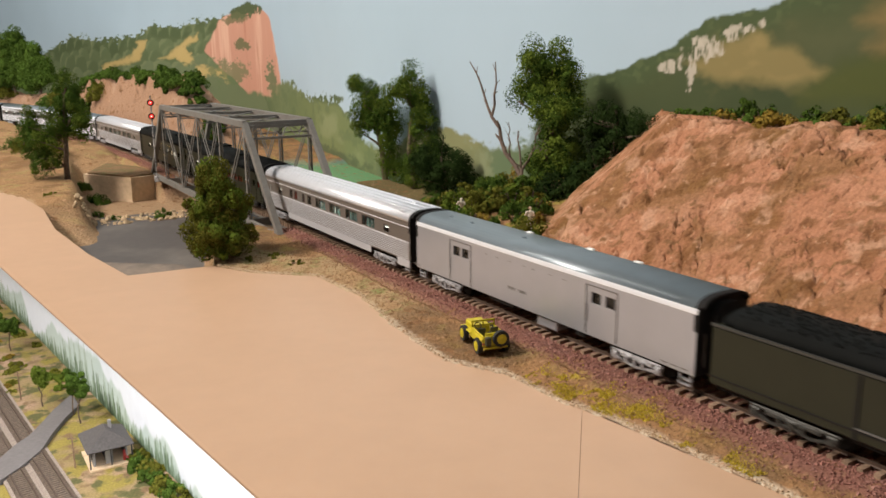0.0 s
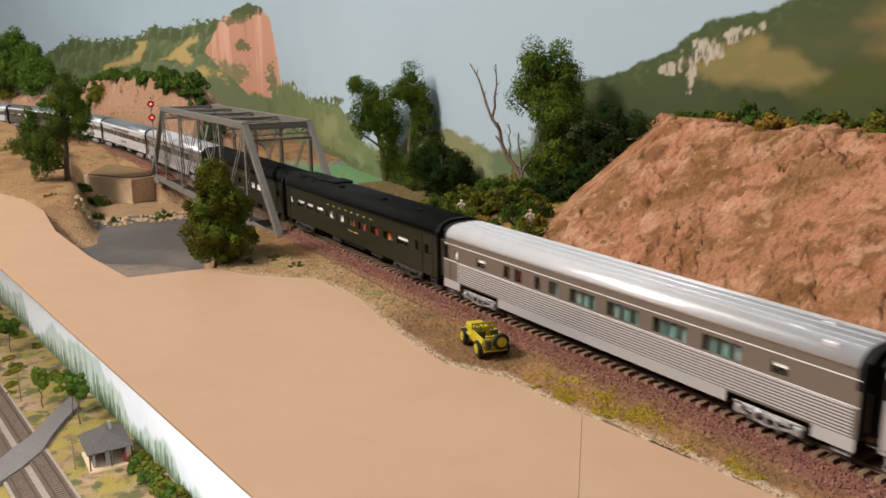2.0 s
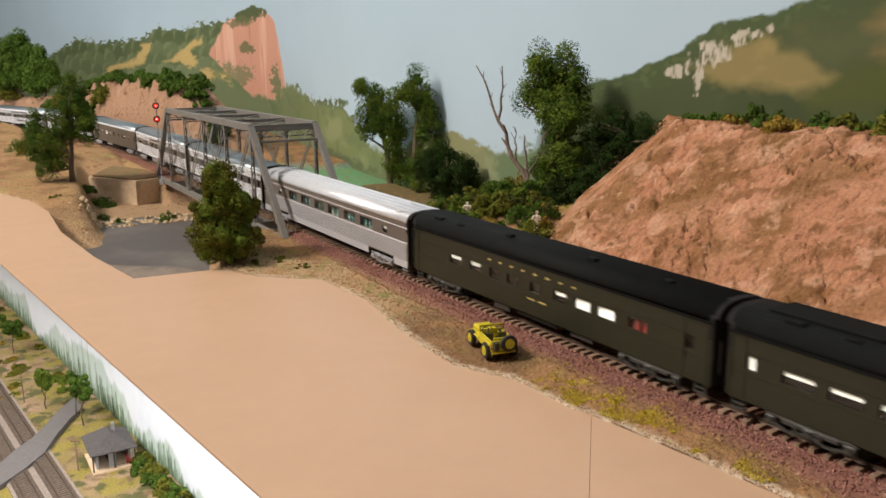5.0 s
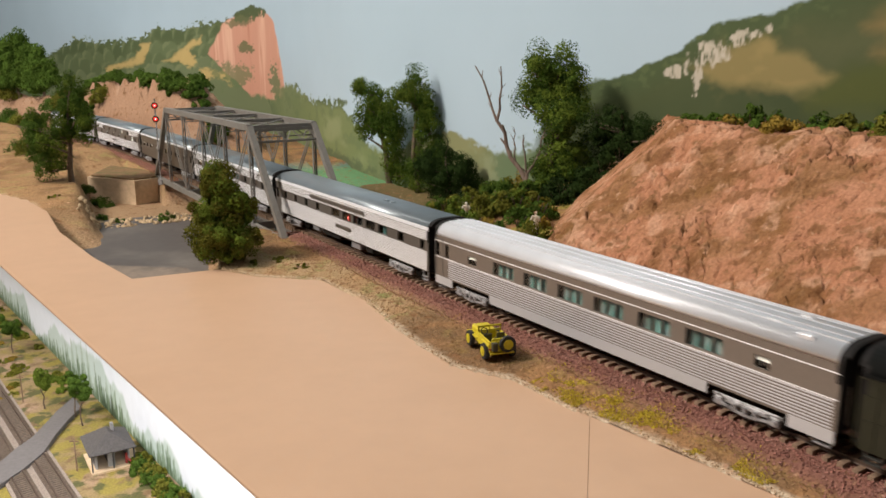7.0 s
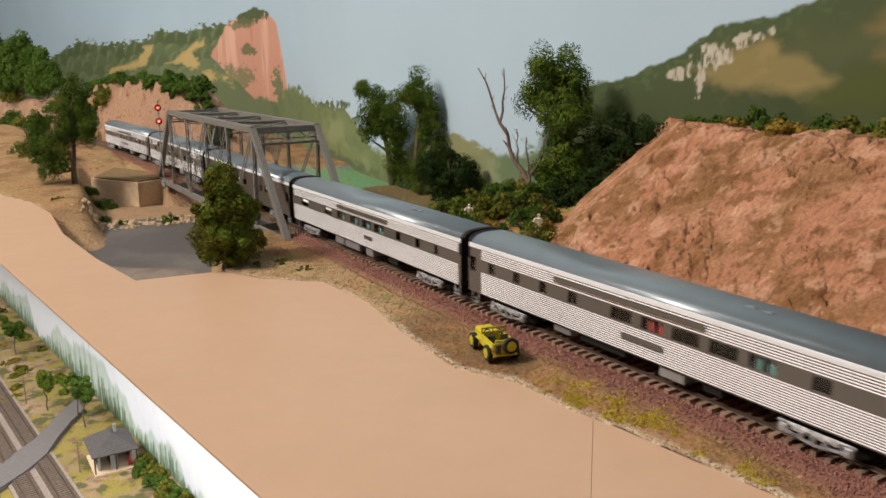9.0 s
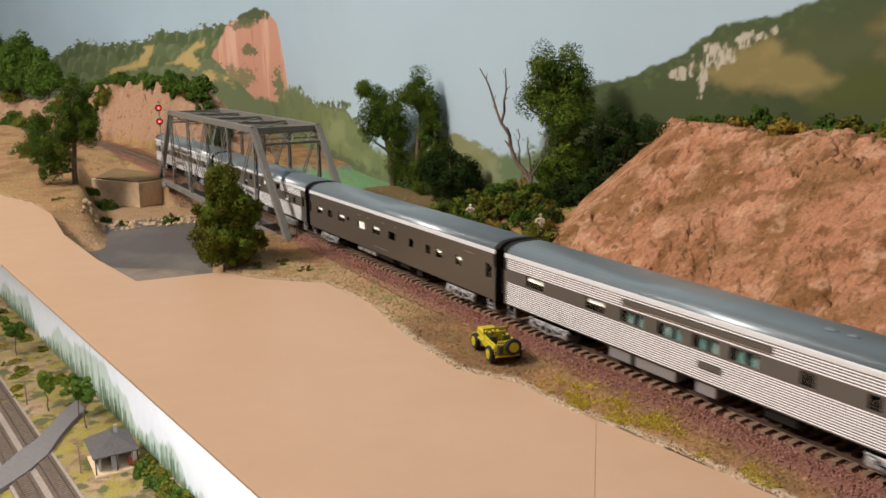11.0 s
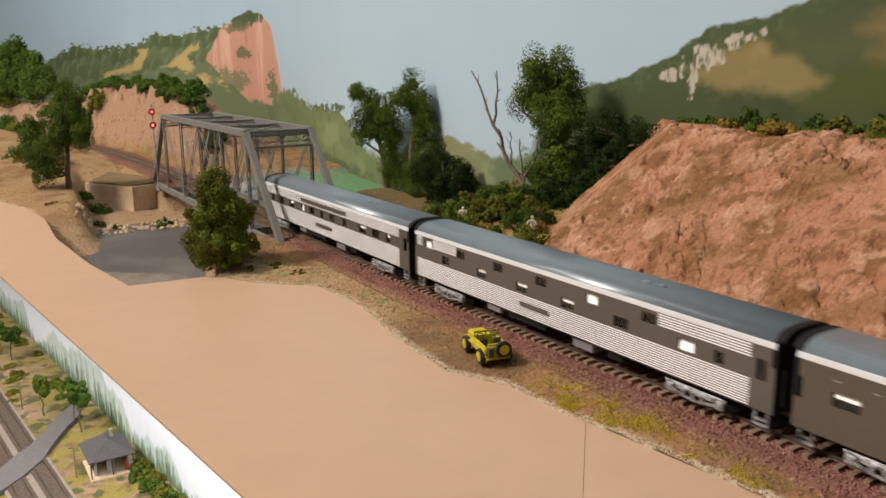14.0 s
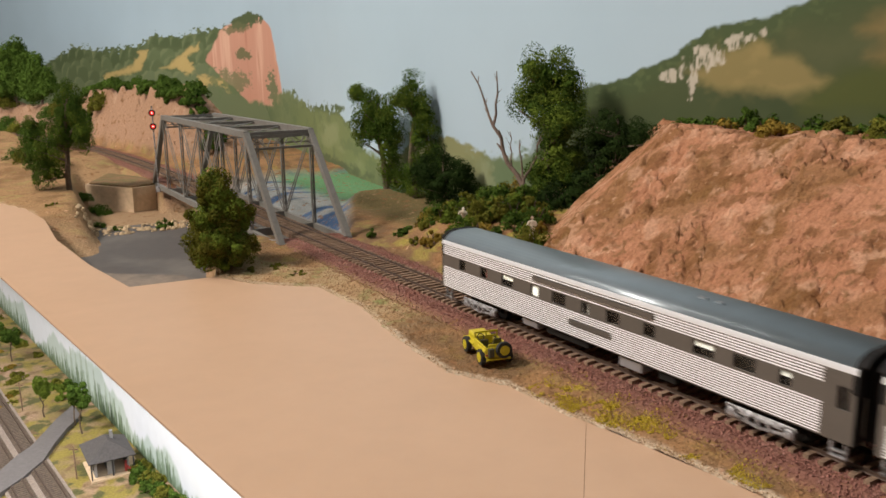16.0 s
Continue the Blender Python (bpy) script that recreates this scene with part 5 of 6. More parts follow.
b = on_land(-0.5336, 0.1902)
h = 0.1313 - b.z
tree(b, h, [(-0.014, 0.004, 0.42, 0.95, 0.024), (-0.026, 0.008, 0.42, 0.84, 0.018), (0.004, -0.004, 0.26, 0.90, 0.019), (0.004, 0.0, 0.02, 0.50, 0.011), (-0.036, 0.010, 0.86, 0.97, 0.005), (0.018, -0.002, 0.0, 0.28, 0.012)], "leafy dark green model tree with a bare lower trunk", M["leaf_dark"], 11, 0.0045, (-0.010, 0.006), size=0.0010, clump=0.0115, extra=M["leaf_green"])
b = on_land(-0.4730, 0.1962)
tree(b, 0.1445 - b.z, [(0.001, 0.0, 0.64, 1.02, 0.017), (-0.016, 0.0, 0.72, 0.88, 0.012), (0.010, 0.0, 0.42, 0.92, 0.015), (0.012, -0.004, 0.20, 0.70, 0.017), (0.024, -0.006, 0.0, 0.48, 0.018), (0.0, 0.0, 0.0, 0.40, 0.015), (-0.008, 0.0, 0.70, 0.86, 0.010)], "tall dark green model tree with drooping foliage", M["leaf_dark"], 12, 0.004, (0.0, 0.0), extra=M["leaf_green"])
# undergrowth in the shaded leaf colour, darkening the foot of the taller trees
b = on_land(-0.388, 0.188)
tree(b, 0.085, [(0.0, 0.0, 0.0, 0.9, 0.022), (0.016, -0.008, 0.0, 0.7, 0.018), (-0.02, 0.012, 0.0, 0.8, 0.018)], "dense undergrowth tree beside taller trees, shade put into its leaf green", M["leaf_shade"], 13, 0.002)
b = on_land(-0.180, 0.168)
tree(b, 0.168 - b.z, [(-0.008, 0.003, 0.66, 1.0, 0.017), (0.008, -0.004, 0.55, 1.0, 0.019), (0.010, -0.006, 0.30, 0.75, 0.025), (-0.018, 0.010, 0.50, 0.80, 0.016), (0.014, -0.004, 0.02, 0.45, 0.024), (-0.006, 0.0, 0.0, 0.30, 0.016)], "tall full-crowned green model tree at the foot of the hill", M["leaf_dark"], 14, 0.0042, (0.0, 0.0), count=95, clump=0.0100, extra=M["leaf_green"])
# dark-leaved tree put where the tall tree's shadow falls on the wall
b = on_land(-0.118, 0.190)
tree(b, 0.118 - b.z, [(-0.010, 0.008, 0.0, 0.95, 0.022), (0.008, -0.006, 0.0, 0.9, 0.020), (0.020, -0.020, 0.0, 0.72, 0.018)], "tree close against the backdrop behind the hill, shade put into its leaf green", M["leaf_shade"], 15, 0.003)
b = on_land_xy(-0.502, 1.118)
tree(b, 0.146, [(-0.026, -0.004, 0.0, 0.58, 0.026), (0.010, 0.006, 0.48, 1.0, 0.019), (0.024, 0.0, 0.30, 0.78, 0.015), (-0.046, 0.004, 0.30, 0.66, 0.014), (-0.004, 0.0, 0.30, 0.8, 0.019)], "broad leafy green model tree on the sandy bank", M["leaf_dark"], 16, 0.0042, (0.010, 0.0), count=70, extra=M["leaf_green"])
b = on_land_xy(-0.182, 0.672)
tree(b, 0.080, [(0.0, 0.0, -0.04, 0.50, 0.029), (0.0, 0.004, 0.25, 0.80, 0.025), (-0.002, 0.0, 0.55, 1.0, 0.015)], "bushy olive-green model tree on the shore before the bridge", M["leaf_olive"], 17, 0.003, count=190, size=0.0010, clump=0.0080, extra=M["leaf_green"])
for s, n, hh, r, sd in ((-2.02, 0.09, 0.175, 0.048, 18), (-1.88, 0.09, 0.125, 0.034, 19), (-2.18, 0.10, 0.17, 0.06, 20)):
    b = on_land(s, n)
    tree(b, hh, [(0, 0, 0.12, 1.0, r * 0.8), (r * 0.6, 0, 0.08, 0.8, r * 0.8), (-r * 0.6, 0, 0.05, 0.75, r * 0.8)], "dark green model tree above the far cutting", M["leaf_dark"], sd, 0.004, clump=0.016, size=0.0024, per=120)


def dead_tree():
    fx = Vector((-0.82, 0.57, 0))
    t = thing("dead_tree", Matrix.Translation(on_land(-0.196, 0.150, 0.002) - fx * 0.010), "bare grey-brown dead tree with forked branches", "tree")
    h = 0.148 - t.matrix_basis.translation.z
    rng = random.Random(3)

    def at(o, f):
        return fx * o + Vector((0, 0, h * f))

    bm = bmesh.new()
    limb(bm, (0, 0, -0.004), at(0.008, 0.15), 0.0030, 0.0023, rng, 2)
    part("trunk", bm, M["dead_wood"], t)
    for a, b, r0, r1 in ((at(0.008, 0.15), at(0.040, 0.60), 0.0023, 0.0014), (at(0.0395, 0.595), at(0.063, 1.0), 0.0013, 0.0005), (at(0.0395, 0.595), at(0.036, 1.0), 0.0013, 0.0004),
                         (at(0.008, 0.15), at(-0.010, 0.55), 0.0014, 0.0005), (at(0.008, 0.15), at(0.012, 0.50), 0.0012, 0.0004), (at(0.003, 0.26), at(-0.018, 0.44), 0.0008, 0.0003), (at(0.020, 0.31), at(0.022, 0.56), 0.0008, 0.0003)):
        bm = bmesh.new()
        p = limb(bm, a, b, r0, r1, rng, 5)
        for k in range(1, 5):
            tube(bm, p[k], p[k] + Vector((rng.uniform(-0.006, 0.006), rng.uniform(-0.005, 0.005), rng.uniform(0.003, 0.008))), r1 * 1.2, r1 * 0.4, n=5)
        part("branch", bm, M["dead_wood"], t)


dead_tree()


def bush(base, r, h, material, seed, label, size=0.0014):
    rng = random.Random(seed)
    t = thing("bush", Matrix.Translation(base), label, "bush", "model bushes")
    clumps = []
    for _ in range(max(8, int(26 * r / 0.016))):
        a, q = rng.uniform(0, math.tau), math.sqrt(rng.random())
        z = h * (1 - q * q) * rng.uniform(0.25, 0.95)
        clumps.append((math.cos(a) * r * q, math.sin(a) * r * q, z, rng.uniform(0.2, 0.38) * min(r, h * 1.4)))
    leaves("foliage", clumps, 60, size * 0.8, material, t, seed)
    bm = bmesh.new()
    for k in range(4):
        tube(bm, (0, 0, -0.001), (rng.uniform(-0.5, 0.5) * r, rng.uniform(-0.5, 0.5) * r, h * 0.6), 0.0007, 0.0003, n=5)
    part("stem", bm, M["bark"], t)
    return t


rng = random.Random(77)
GREEN, LIT, YEL, OLV = ("leaf_dark", "dark green clump bush"), ("leaf_green", "bright green clump bush"), ("leaf_yellow", "yellow-ochre clump bush"), ("leaf_olive", "olive clump bush")
# thicket at the foot of the trees
for k in range(95):
    s, n = rng.uniform(-0.30, -0.06), rng.uniform(0.062, 0.165)
    if s > -0.165 + (0.155 - n) * 1.05 or (s < -0.22 and n < 0.095):
        continue
    if any(abs(s - fs) < 0.012 + 0.6 * max(0, fn - n) and n < fn + 0.006 for fs, fn in ((-0.106, 0.090), (-0.200, 0.090))):
        continue
    q = rng.random()
    kind = GREEN if q < 0.42 else (LIT if q < 0.62 else (YEL if q < 0.66 else OLV))
    bush(on_land(s, n), rng.uniform(0.010, 0.018), rng.uniform(0.014, 0.026), M[kind[0]], 100 + k, kind[1] + " in the thicket below the trees")
for s, n, r, h, kind in ((-0.205, 0.060, 0.009, 0.014, YEL), (-0.188, 0.068, 0.008, 0.012, YEL), (-0.225, 0.055, 0.005, 0.006, OLV), (-0.262, 0.062, 0.007, 0.006, GREEN), (-0.275, 0.075, 0.007, 0.006, GREEN), (-0.25, 0.080, 0.008, 0.007, OLV),
                         (-0.30, 0.050, 0.006, 0.010, GREEN), (-0.112, 0.104, 0.007, 0.012, YEL), (-0.135, 0.125, 0.009, 0.013, YEL)):
    bush(on_land(s, n), r, h, M[kind[0]], int(s * -10000), kind[1] + " on the sandy bank by the track")
# scrub added in the fold between the tall tree and the hill, its leaves darkened as shade
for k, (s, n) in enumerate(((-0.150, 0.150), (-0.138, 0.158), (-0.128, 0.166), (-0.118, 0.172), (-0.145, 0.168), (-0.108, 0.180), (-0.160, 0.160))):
    bush(on_land(s, n, 0.002), 0.016, 0.024, M["leaf_shade"], 180 + k, "added scrub in the fold beside the hill, shade put into its leaf green")
# along the hill's crest
for k in range(26):
    s = -0.045 + 0.0098 * k
    kind = YEL if (-0.005 < s < 0.062 and rng.random() < 0.75) else (GREEN if rng.random() < 0.8 else OLV)
    n = rng.uniform(0.185, 0.205) if kind is not YEL else rng.uniform(0.165, 0.188)
    bush(on_land(s, n, 0.002), rng.uniform(0.008, 0.013), rng.uniform(0.009, 0.017) * (0.6 if s < 0.0 else 1.0), M[kind[0]], 200 + k, kind[1] + " on the hill's crest")
# on top of the far cliff
for k in range(46):
    s = -0.99 - 0.0155 * k
    bush(on_land(s, rng.uniform(0.096, 0.125), 0.004), rng.uniform(0.014, 0.022), rng.uniform(0.012, 0.022), M["leaf_dark"], 300 + k, "dark green clump bush on the far cliff", 0.0024)
# dark scrub where the far cutting begins
for k in range(16):
    s = -1.52 - 0.035 * k
    bush(on_land(s, rng.uniform(0.050, 0.085), 0.004), rng.uniform(0.020, 0.034), rng.uniform(0.024, 0.050), M["leaf_dark" if k % 3 else "leaf_olive"], 360 + k, "dark green scrub beside the far cutting", 0.0026)
# left bank
for x, y, r, h, kind in ((-0.47, 1.13, 0.016, 0.014, GREEN), (-0.50, 1.15, 0.014, 0.012, GREEN), (-0.60, 1.30, 0.020, 0.030, OLV), (-0.66, 1.33, 0.022, 0.034, OLV), (-0.70, 1.38, 0.02, 0.026, GREEN), (-0.43, 1.03, 0.009, 0.008, GREEN), (-0.40, 1.01, 0.009, 0.008, GREEN),
                         (-0.345, 1.02, 0.012, 0.014, GREEN), (-0.115, 0.645, 0.007, 0.003, OLV), (-0.135, 0.665, 0.008, 0.003, OLV), (-0.155, 0.66, 0.006, 0.003, OLV), (-0.47, 1.00, 0.010, 0.003, OLV)):
    bush(on_land_xy(x, y, 0.001), r, h, M[kind[0]], int(abs(x * 9000 + y * 100)), kind[1] + " on the sandy bank")


def abutment():
    a = thing("abutment", Matrix(), "broad tan concrete abutment with a coping course by the creek", "abutment", "", "structure")
    corner, wing = Vector((-0.4249, 1.1375)), Vector((-0.5052, 1.1792))
    end = at_track(BR1 + 0.012, -0.036).xy
    back = Vector((-0.010, 0.11))

    def course(name, grow, z0, z1, material, label=""):
        out = (corner - (wing + end + back * 0.4) / 2).normalized()
        ring = [wing + Vector((-grow, -grow)), corner + out * grow * 1.4, end + Vector((grow, -grow)), end + back * 0.4, wing + back]
        bm = bmesh.new()
        lo, hi = [bm.verts.new((p.x, p.y, z0)) for p in ring], [bm.verts.new((p.x, p.y, z1)) for p in ring]
        bm.faces.new(hi)
        for k in range(5):
            bm.faces.new((lo[k], lo[(k + 1) % 5], hi[(k + 1) % 5], hi[k]))
        part(name, bm, material, a, label)

    course("face_wall", 0.0, -0.050, -0.0205, M["concrete"])
    course("coping", 0.0008, -0.0203, -0.0075, M["concrete"])
    course("earth_cover", -0.003, -0.0074, -0.0052, M["soil_top"], "rough brown earth on top")
    b2 = thing("abutment", track_pose(BR0 + 0.012, 0.0), "weathered concrete abutment under the bridge end", "abutment", "", "structure")
    bm = bmesh.new()
    box(bm, -0.022, 0.012, -0.036, 0.036, -0.048, -0.0115, 0.001)
    part("bearing_wall", bm, M["concrete"], b2)


abutment()


def rock_mesh(seed):
    r = random.Random(seed)
    bm = bmesh.new()
    bmesh.ops.create_icosphere(bm, subdivisions=1, radius=1.0)
    for v in bm.verts:
        v.co *= r.uniform(0.7, 1.1)
        v.co.z *= 0.7
    me = bpy.data.meshes.new("boulder")
    bm.to_mesh(me)
    bm.free()
    me.materials.append(M["rock"])
    return me


ROCKS = [rock_mesh(k) for k in range(6)]
rng = random.Random(8)
for k in range(130):
    u, v = rng.random(), rng.random()
    x = -0.445 + 0.10 * u + 0.02 * v + 0.035 * v * u
    y = 1.005 + 0.055 * u - 0.05 * v + 0.02 * u * v
    r = rng.uniform(0.0022, 0.0052)
    ob = new("boulder", ROCKS[k % 6])
    p = on_land_xy(x, y)
    ob.matrix_basis = Matrix.Translation(p + Vector((0, 0, r * 0.3))) @ Euler((rng.uniform(0, 6), rng.uniform(0, 6), rng.uniform(0, 6))).to_matrix().to_4x4() @ Matrix.Scale(r, 4)
    tagged(ob, "small tan rubble stone on the creek bank", "rock", "rubble by the abutment")


# ---- signal, figures, jeep ----
def glow(name, c, power):
    m = bpy.data.materials.new(name)
    m.use_nodes = True
    b = m.node_tree.nodes["Principled BSDF"]
    b.inputs["Base Color"].default_value = (*c, 1)
    b.inputs["Emission Color"].default_value = (*c, 1)
    b.inputs["Emission Strength"].default_value = power
    return m


M["lamp_red"] = glow("signal_red", (1.0, 0.03, 0.02), 0.8)
M["lamp_core"] = glow("signal_core", (1.0, 0.75, 0.68), 1.5)


def signal():
    t = thing("railway_signal", Matrix.Translation(at_track(-0.7785, -0.0372, 0)), "two-lamp railway signal with red lights lit", "signal")
    bm = bmesh.new()
    tube(bm, (0, 0, -0.012), (0, 0, 0.103), 0.0009, n=8)
    box(bm, -0.003, 0.003, -0.003, 0.003, -0.014, -0.006, 0.0005)
    part("mast", bm, M["truck"], t)
    face = Vector((0.32, -1.22, 0.1)).normalized()
    q = face.to_track_quat("Z", "Y").to_matrix().to_4x4()
    for z in (0.0935, 0.0755):
        bm = bmesh.new()
        c = Vector((0, 0, z)) + face * 0.0012
        tube(bm, c, c + face * 0.0012, 0.0044, n=20)
        head = part("signal_head", bm, M["black"], t, "round black signal target")
        bm = bmesh.new()
        tube(bm, c + face * 0.0011, c + face * 0.0016, 0.0026, n=18)
        part("lens", bm, M["lamp_red"], head, "red glowing lens")
        bm = bmesh.new()
        tube(bm, c + face * 0.0015, c + face * 0.0019, 0.0009, n=12)
        part("bulb", bm, M["lamp_core"], head)


signal()
M["figure_white"] = node_mat("figure_paint", (0.70, 0.62, 0.52), 0.7, spots=[((0.35, 0.22, 0.12), 120, 0.50, 0.58)])


def figure(base, turn, label, sit=False):
    bm = bmesh.new()
    k = 0.72 if sit else 1.0
    for y in (-0.0012, 0.0012):
        tube(bm, (0, y, 0), (0, y * 0.9, 0.0098 * k), 0.0011, 0.0013, n=8)
    tube(bm, (0, 0, 0.0095 * k), (0, 0, 0.0160 * k), 0.0022, 0.0026, n=10)
    tube(bm, (0, 0, 0.0160 * k), (0, 0, 0.0170 * k), 0.0009, n=8)
    bmesh.ops.create_icosphere(bm, subdivisions=2, radius=0.0014, matrix=Matrix.Translation((0, 0, 0.0184 * k)))
    for y in (-1, 1):
        tube(bm, (0, y * 0.0026, 0.0155 * k), (0.0016, y * 0.0034, 0.0125 * k), 0.0008, n=7)
        tube(bm, (0.0016, y * 0.0034, 0.0125 * k), (0.0028, y * 0.0012, 0.0165 * k), 0.0007, n=7)
    ob = link_mesh("figurine", bm, M["figure_white"])
    ob.matrix_basis = Matrix.Translation(base) @ pose(0, 0, 0, 0, 0, turn)
    tagged(ob, label, "figurine", "figurines by the thicket")


figure(on_land(-0.103, 0.090), -110, "small plain standing figurine at the hill's foot")
figure(on_land(-0.200, 0.090), -110, "small plain crouching figurine beside the bushes", True)

M["jeep"] = node_mat("jeep_yellow", (0.52, 0.43, 0.020), 0.45, grain=0.08, grain_scale=400)
M["dark_seat"] = node_mat("dark_seat", (0.05, 0.045, 0.02), 0.7)
M["tyre"] = node_mat("tyre_black", (0.02, 0.02, 0.02), 0.8)


def jeep():
    t = thing("jeep", Matrix(), "small bright yellow open military jeep with spare wheel", "jeep")
    Y = M["jeep"]
    Wd = 0.0132
    bm = bmesh.new()
    # tub, open on top
    for y in (-1, 1):
        box(bm, -0.0165, 0.002, y * Wd / 2 - 0.0005, y * Wd / 2 + 0.0005, 0.0052, 0.0112, 0.0002)
    box(bm, -0.0168, -0.0160, -Wd / 2, Wd / 2, 0.0052, 0.0112, 0.0002)
    box(bm, -0.0165, 0.018, -0.0062, 0.0062, 0.0048, 0.0058)
    part("body", bm, Y, t)
    for y in (-1, 1):
        bm = bmesh.new()
        box(bm, -0.0165, -0.0050, y * 0.0062 - 0.0016, y * 0.0062 + 0.0016, 0.0080, 0.0098, 0.0004)
        part("wheel_arch", bm, Y, t)
        bm = bmesh.new()
        box(bm, 0.0020, 0.0175, y * 0.0063 - 0.0017, y * 0.0063 + 0.0017, 0.0072, 0.0080, 0.0003)
        box(bm, 0.0160, 0.0176, y * 0.0063 - 0.0017, y * 0.0063 + 0.0017, 0.0052, 0.0076, 0.0002)
        part("front_wing", bm, Y, t)
    bm = bmesh.new()
    box(bm, 0.0030, 0.0172, -0.0052, 0.0052, 0.0060, 0.0115, 0.0010)
    part("bonnet", bm, Y, t)
    bm = bmesh.new()
    for y in (-0.0066, 0.0066):
        box(bm, 0.0012, 0.0019, y - 0.0004, y + 0.0004, 0.0108, 0.0146)
    for z in (0.0118, 0.0144):
        box(bm, 0.0012, 0.0019, -0.0070, 0.0070, z - 0.0005, z + 0.0005)
    box(bm, 0.0012, 0.0019, -0.0003, 0.0003, 0.0112, 0.0146)
    part("windscreen", bm, Y, t)
    for x, y in ((-0.0035, -0.0038), (-0.0035, 0.0038), (-0.0125, 0.0)):
        bm = bmesh.new()
        w = 0.0024 if y else 0.0052
        box(bm, x - 0.0022, x + 0.0022, y - w, y + w, 0.0060, 0.0082, 0.0004)
        box(bm, x - 0.0030, x - 0.0020, y - w, y + w, 0.0075, 0.0125, 0.0004)
        part("seat", bm, M["dark_seat"] if y else Y, t)
    bm = bmesh.new()
    for k in range(14):
        a, b = k * math.tau / 14, (k + 1) * math.tau / 14
        m = pose(-0.0002, 0.0038, 0.0122, 0, -55, 0)
        tube(bm, m @ Vector((0.0019 * math.cos(a), 0.0019 * math.sin(a), 0)), m @ Vector((0.0019 * math.cos(b), 0.0019 * math.sin(b), 0)), 0.0003, n=5)
    part("steering_wheel", bm, M["tyre"], t)

    def wheel(m, parent):
        bm = bmesh.new()
        tube(bm, (0, -0.0013, 0), (0, 0.0013, 0), 0.0044, n=22)
        tube(bm, (0, -0.0010, 0), (0, 0.0010, 0), 0.0046, n=22)
        w = part("wheel", bm, M["tyre"], parent, "black tyre with a yellow rim")
        w.matrix_basis = m
        bm = bmesh.new()
        tube(bm, (0, -0.0016, 0), (0, 0.0016, 0), 0.0028, 0.0028, n=18)
        tube(bm, (0, -0.0019, 0), (0, 0.0019, 0), 0.0011, n=10)
        part("rim", bm, Y, w)

    for x in (-0.0115, 0.0118):
        for y in (-0.0078, 0.0078):
            wheel(pose(x, y, 0.0046), t)
    wheel(pose(-0.0185, -0.0028, 0.0098, 0, 0, 90), t)
    bm = bmesh.new()
    box(bm, -0.0195, -0.0170, 0.0030, 0.0062, 0.0062, 0.0112, 0.0004)
    part("jerrycan", bm, M["dark_seat"], t, "dark olive fuel can")
    for q in ((-0.0182, -0.0172, -0.0070, 0.0070, 0.0042, 0.0050), (0.0182, 0.0192, -0.0075, 0.0075, 0.0040, 0.0052)):
        bm = bmesh.new()
        box(bm, *q)
        part("bumper", bm, Y, t)
    for y in (-0.0068, 0.0068):
        bm = bmesh.new()
        tube(bm, (-0.0172, y, 0.0070), (-0.0164, y, 0.0070), 0.0006, n=8)
        part("tail_lamp", bm, M["red"], t)
    return t


J = jeep()
J.matrix_basis = Matrix.Translation(on_land_xy(0.0242, 0.4502)) @ pose(0, 0, 0.0002, 0, 0, 108)


# ---- the lower deck seen past the edge ----
LOW_Z = -0.46
WALL_A = Vector((-0.635, 1.435))


def low_pt(a, inward, z=LOW_Z):
    p = WALL_A + EDIR * a + EIN * inward
    return Vector((p.x, p.y, z))


M["low_ground"] = node_mat("lower_ground", (0.21, 0.155, 0.060), 0.95, spots=[((0.30, 0.20, 0.13), 9, 0.45, 0.60), ((0.22, 0.175, 0.035), 17, 0.48, 0.56), ((0.075, 0.075, 0.022), 26, 0.52, 0.60), ((0.16, 0.10, 0.05), 40, 0.55, 0.65)], grain=0.3, grain_scale=300, bump=0.8, bump_scale=200)
M["asphalt"] = node_mat("road_grey", (0.125, 0.115, 0.115), 0.85, grain=0.12, grain_scale=200)
M["track_bed"] = node_mat("grey_ballast", (0.25, 0.205, 0.175), 0.95, grain=0.35, grain_scale=500, bump=0.7)
M["tie_pale"] = node_mat("tie_pale", (0.15, 0.115, 0.09), 0.9, grain=0.3, grain_scale=300)
M["shingle"] = node_mat("shingle_grey", (0.070, 0.064, 0.064), 0.85, grain=0.25, grain_scale=260)
M["siding"] = node_mat("siding_grey", (0.26, 0.25, 0.25), 0.7, grain=0.06, grain_scale=200)
M["dark_trim"] = node_mat("dark_trim", (0.035, 0.033, 0.034), 0.7)


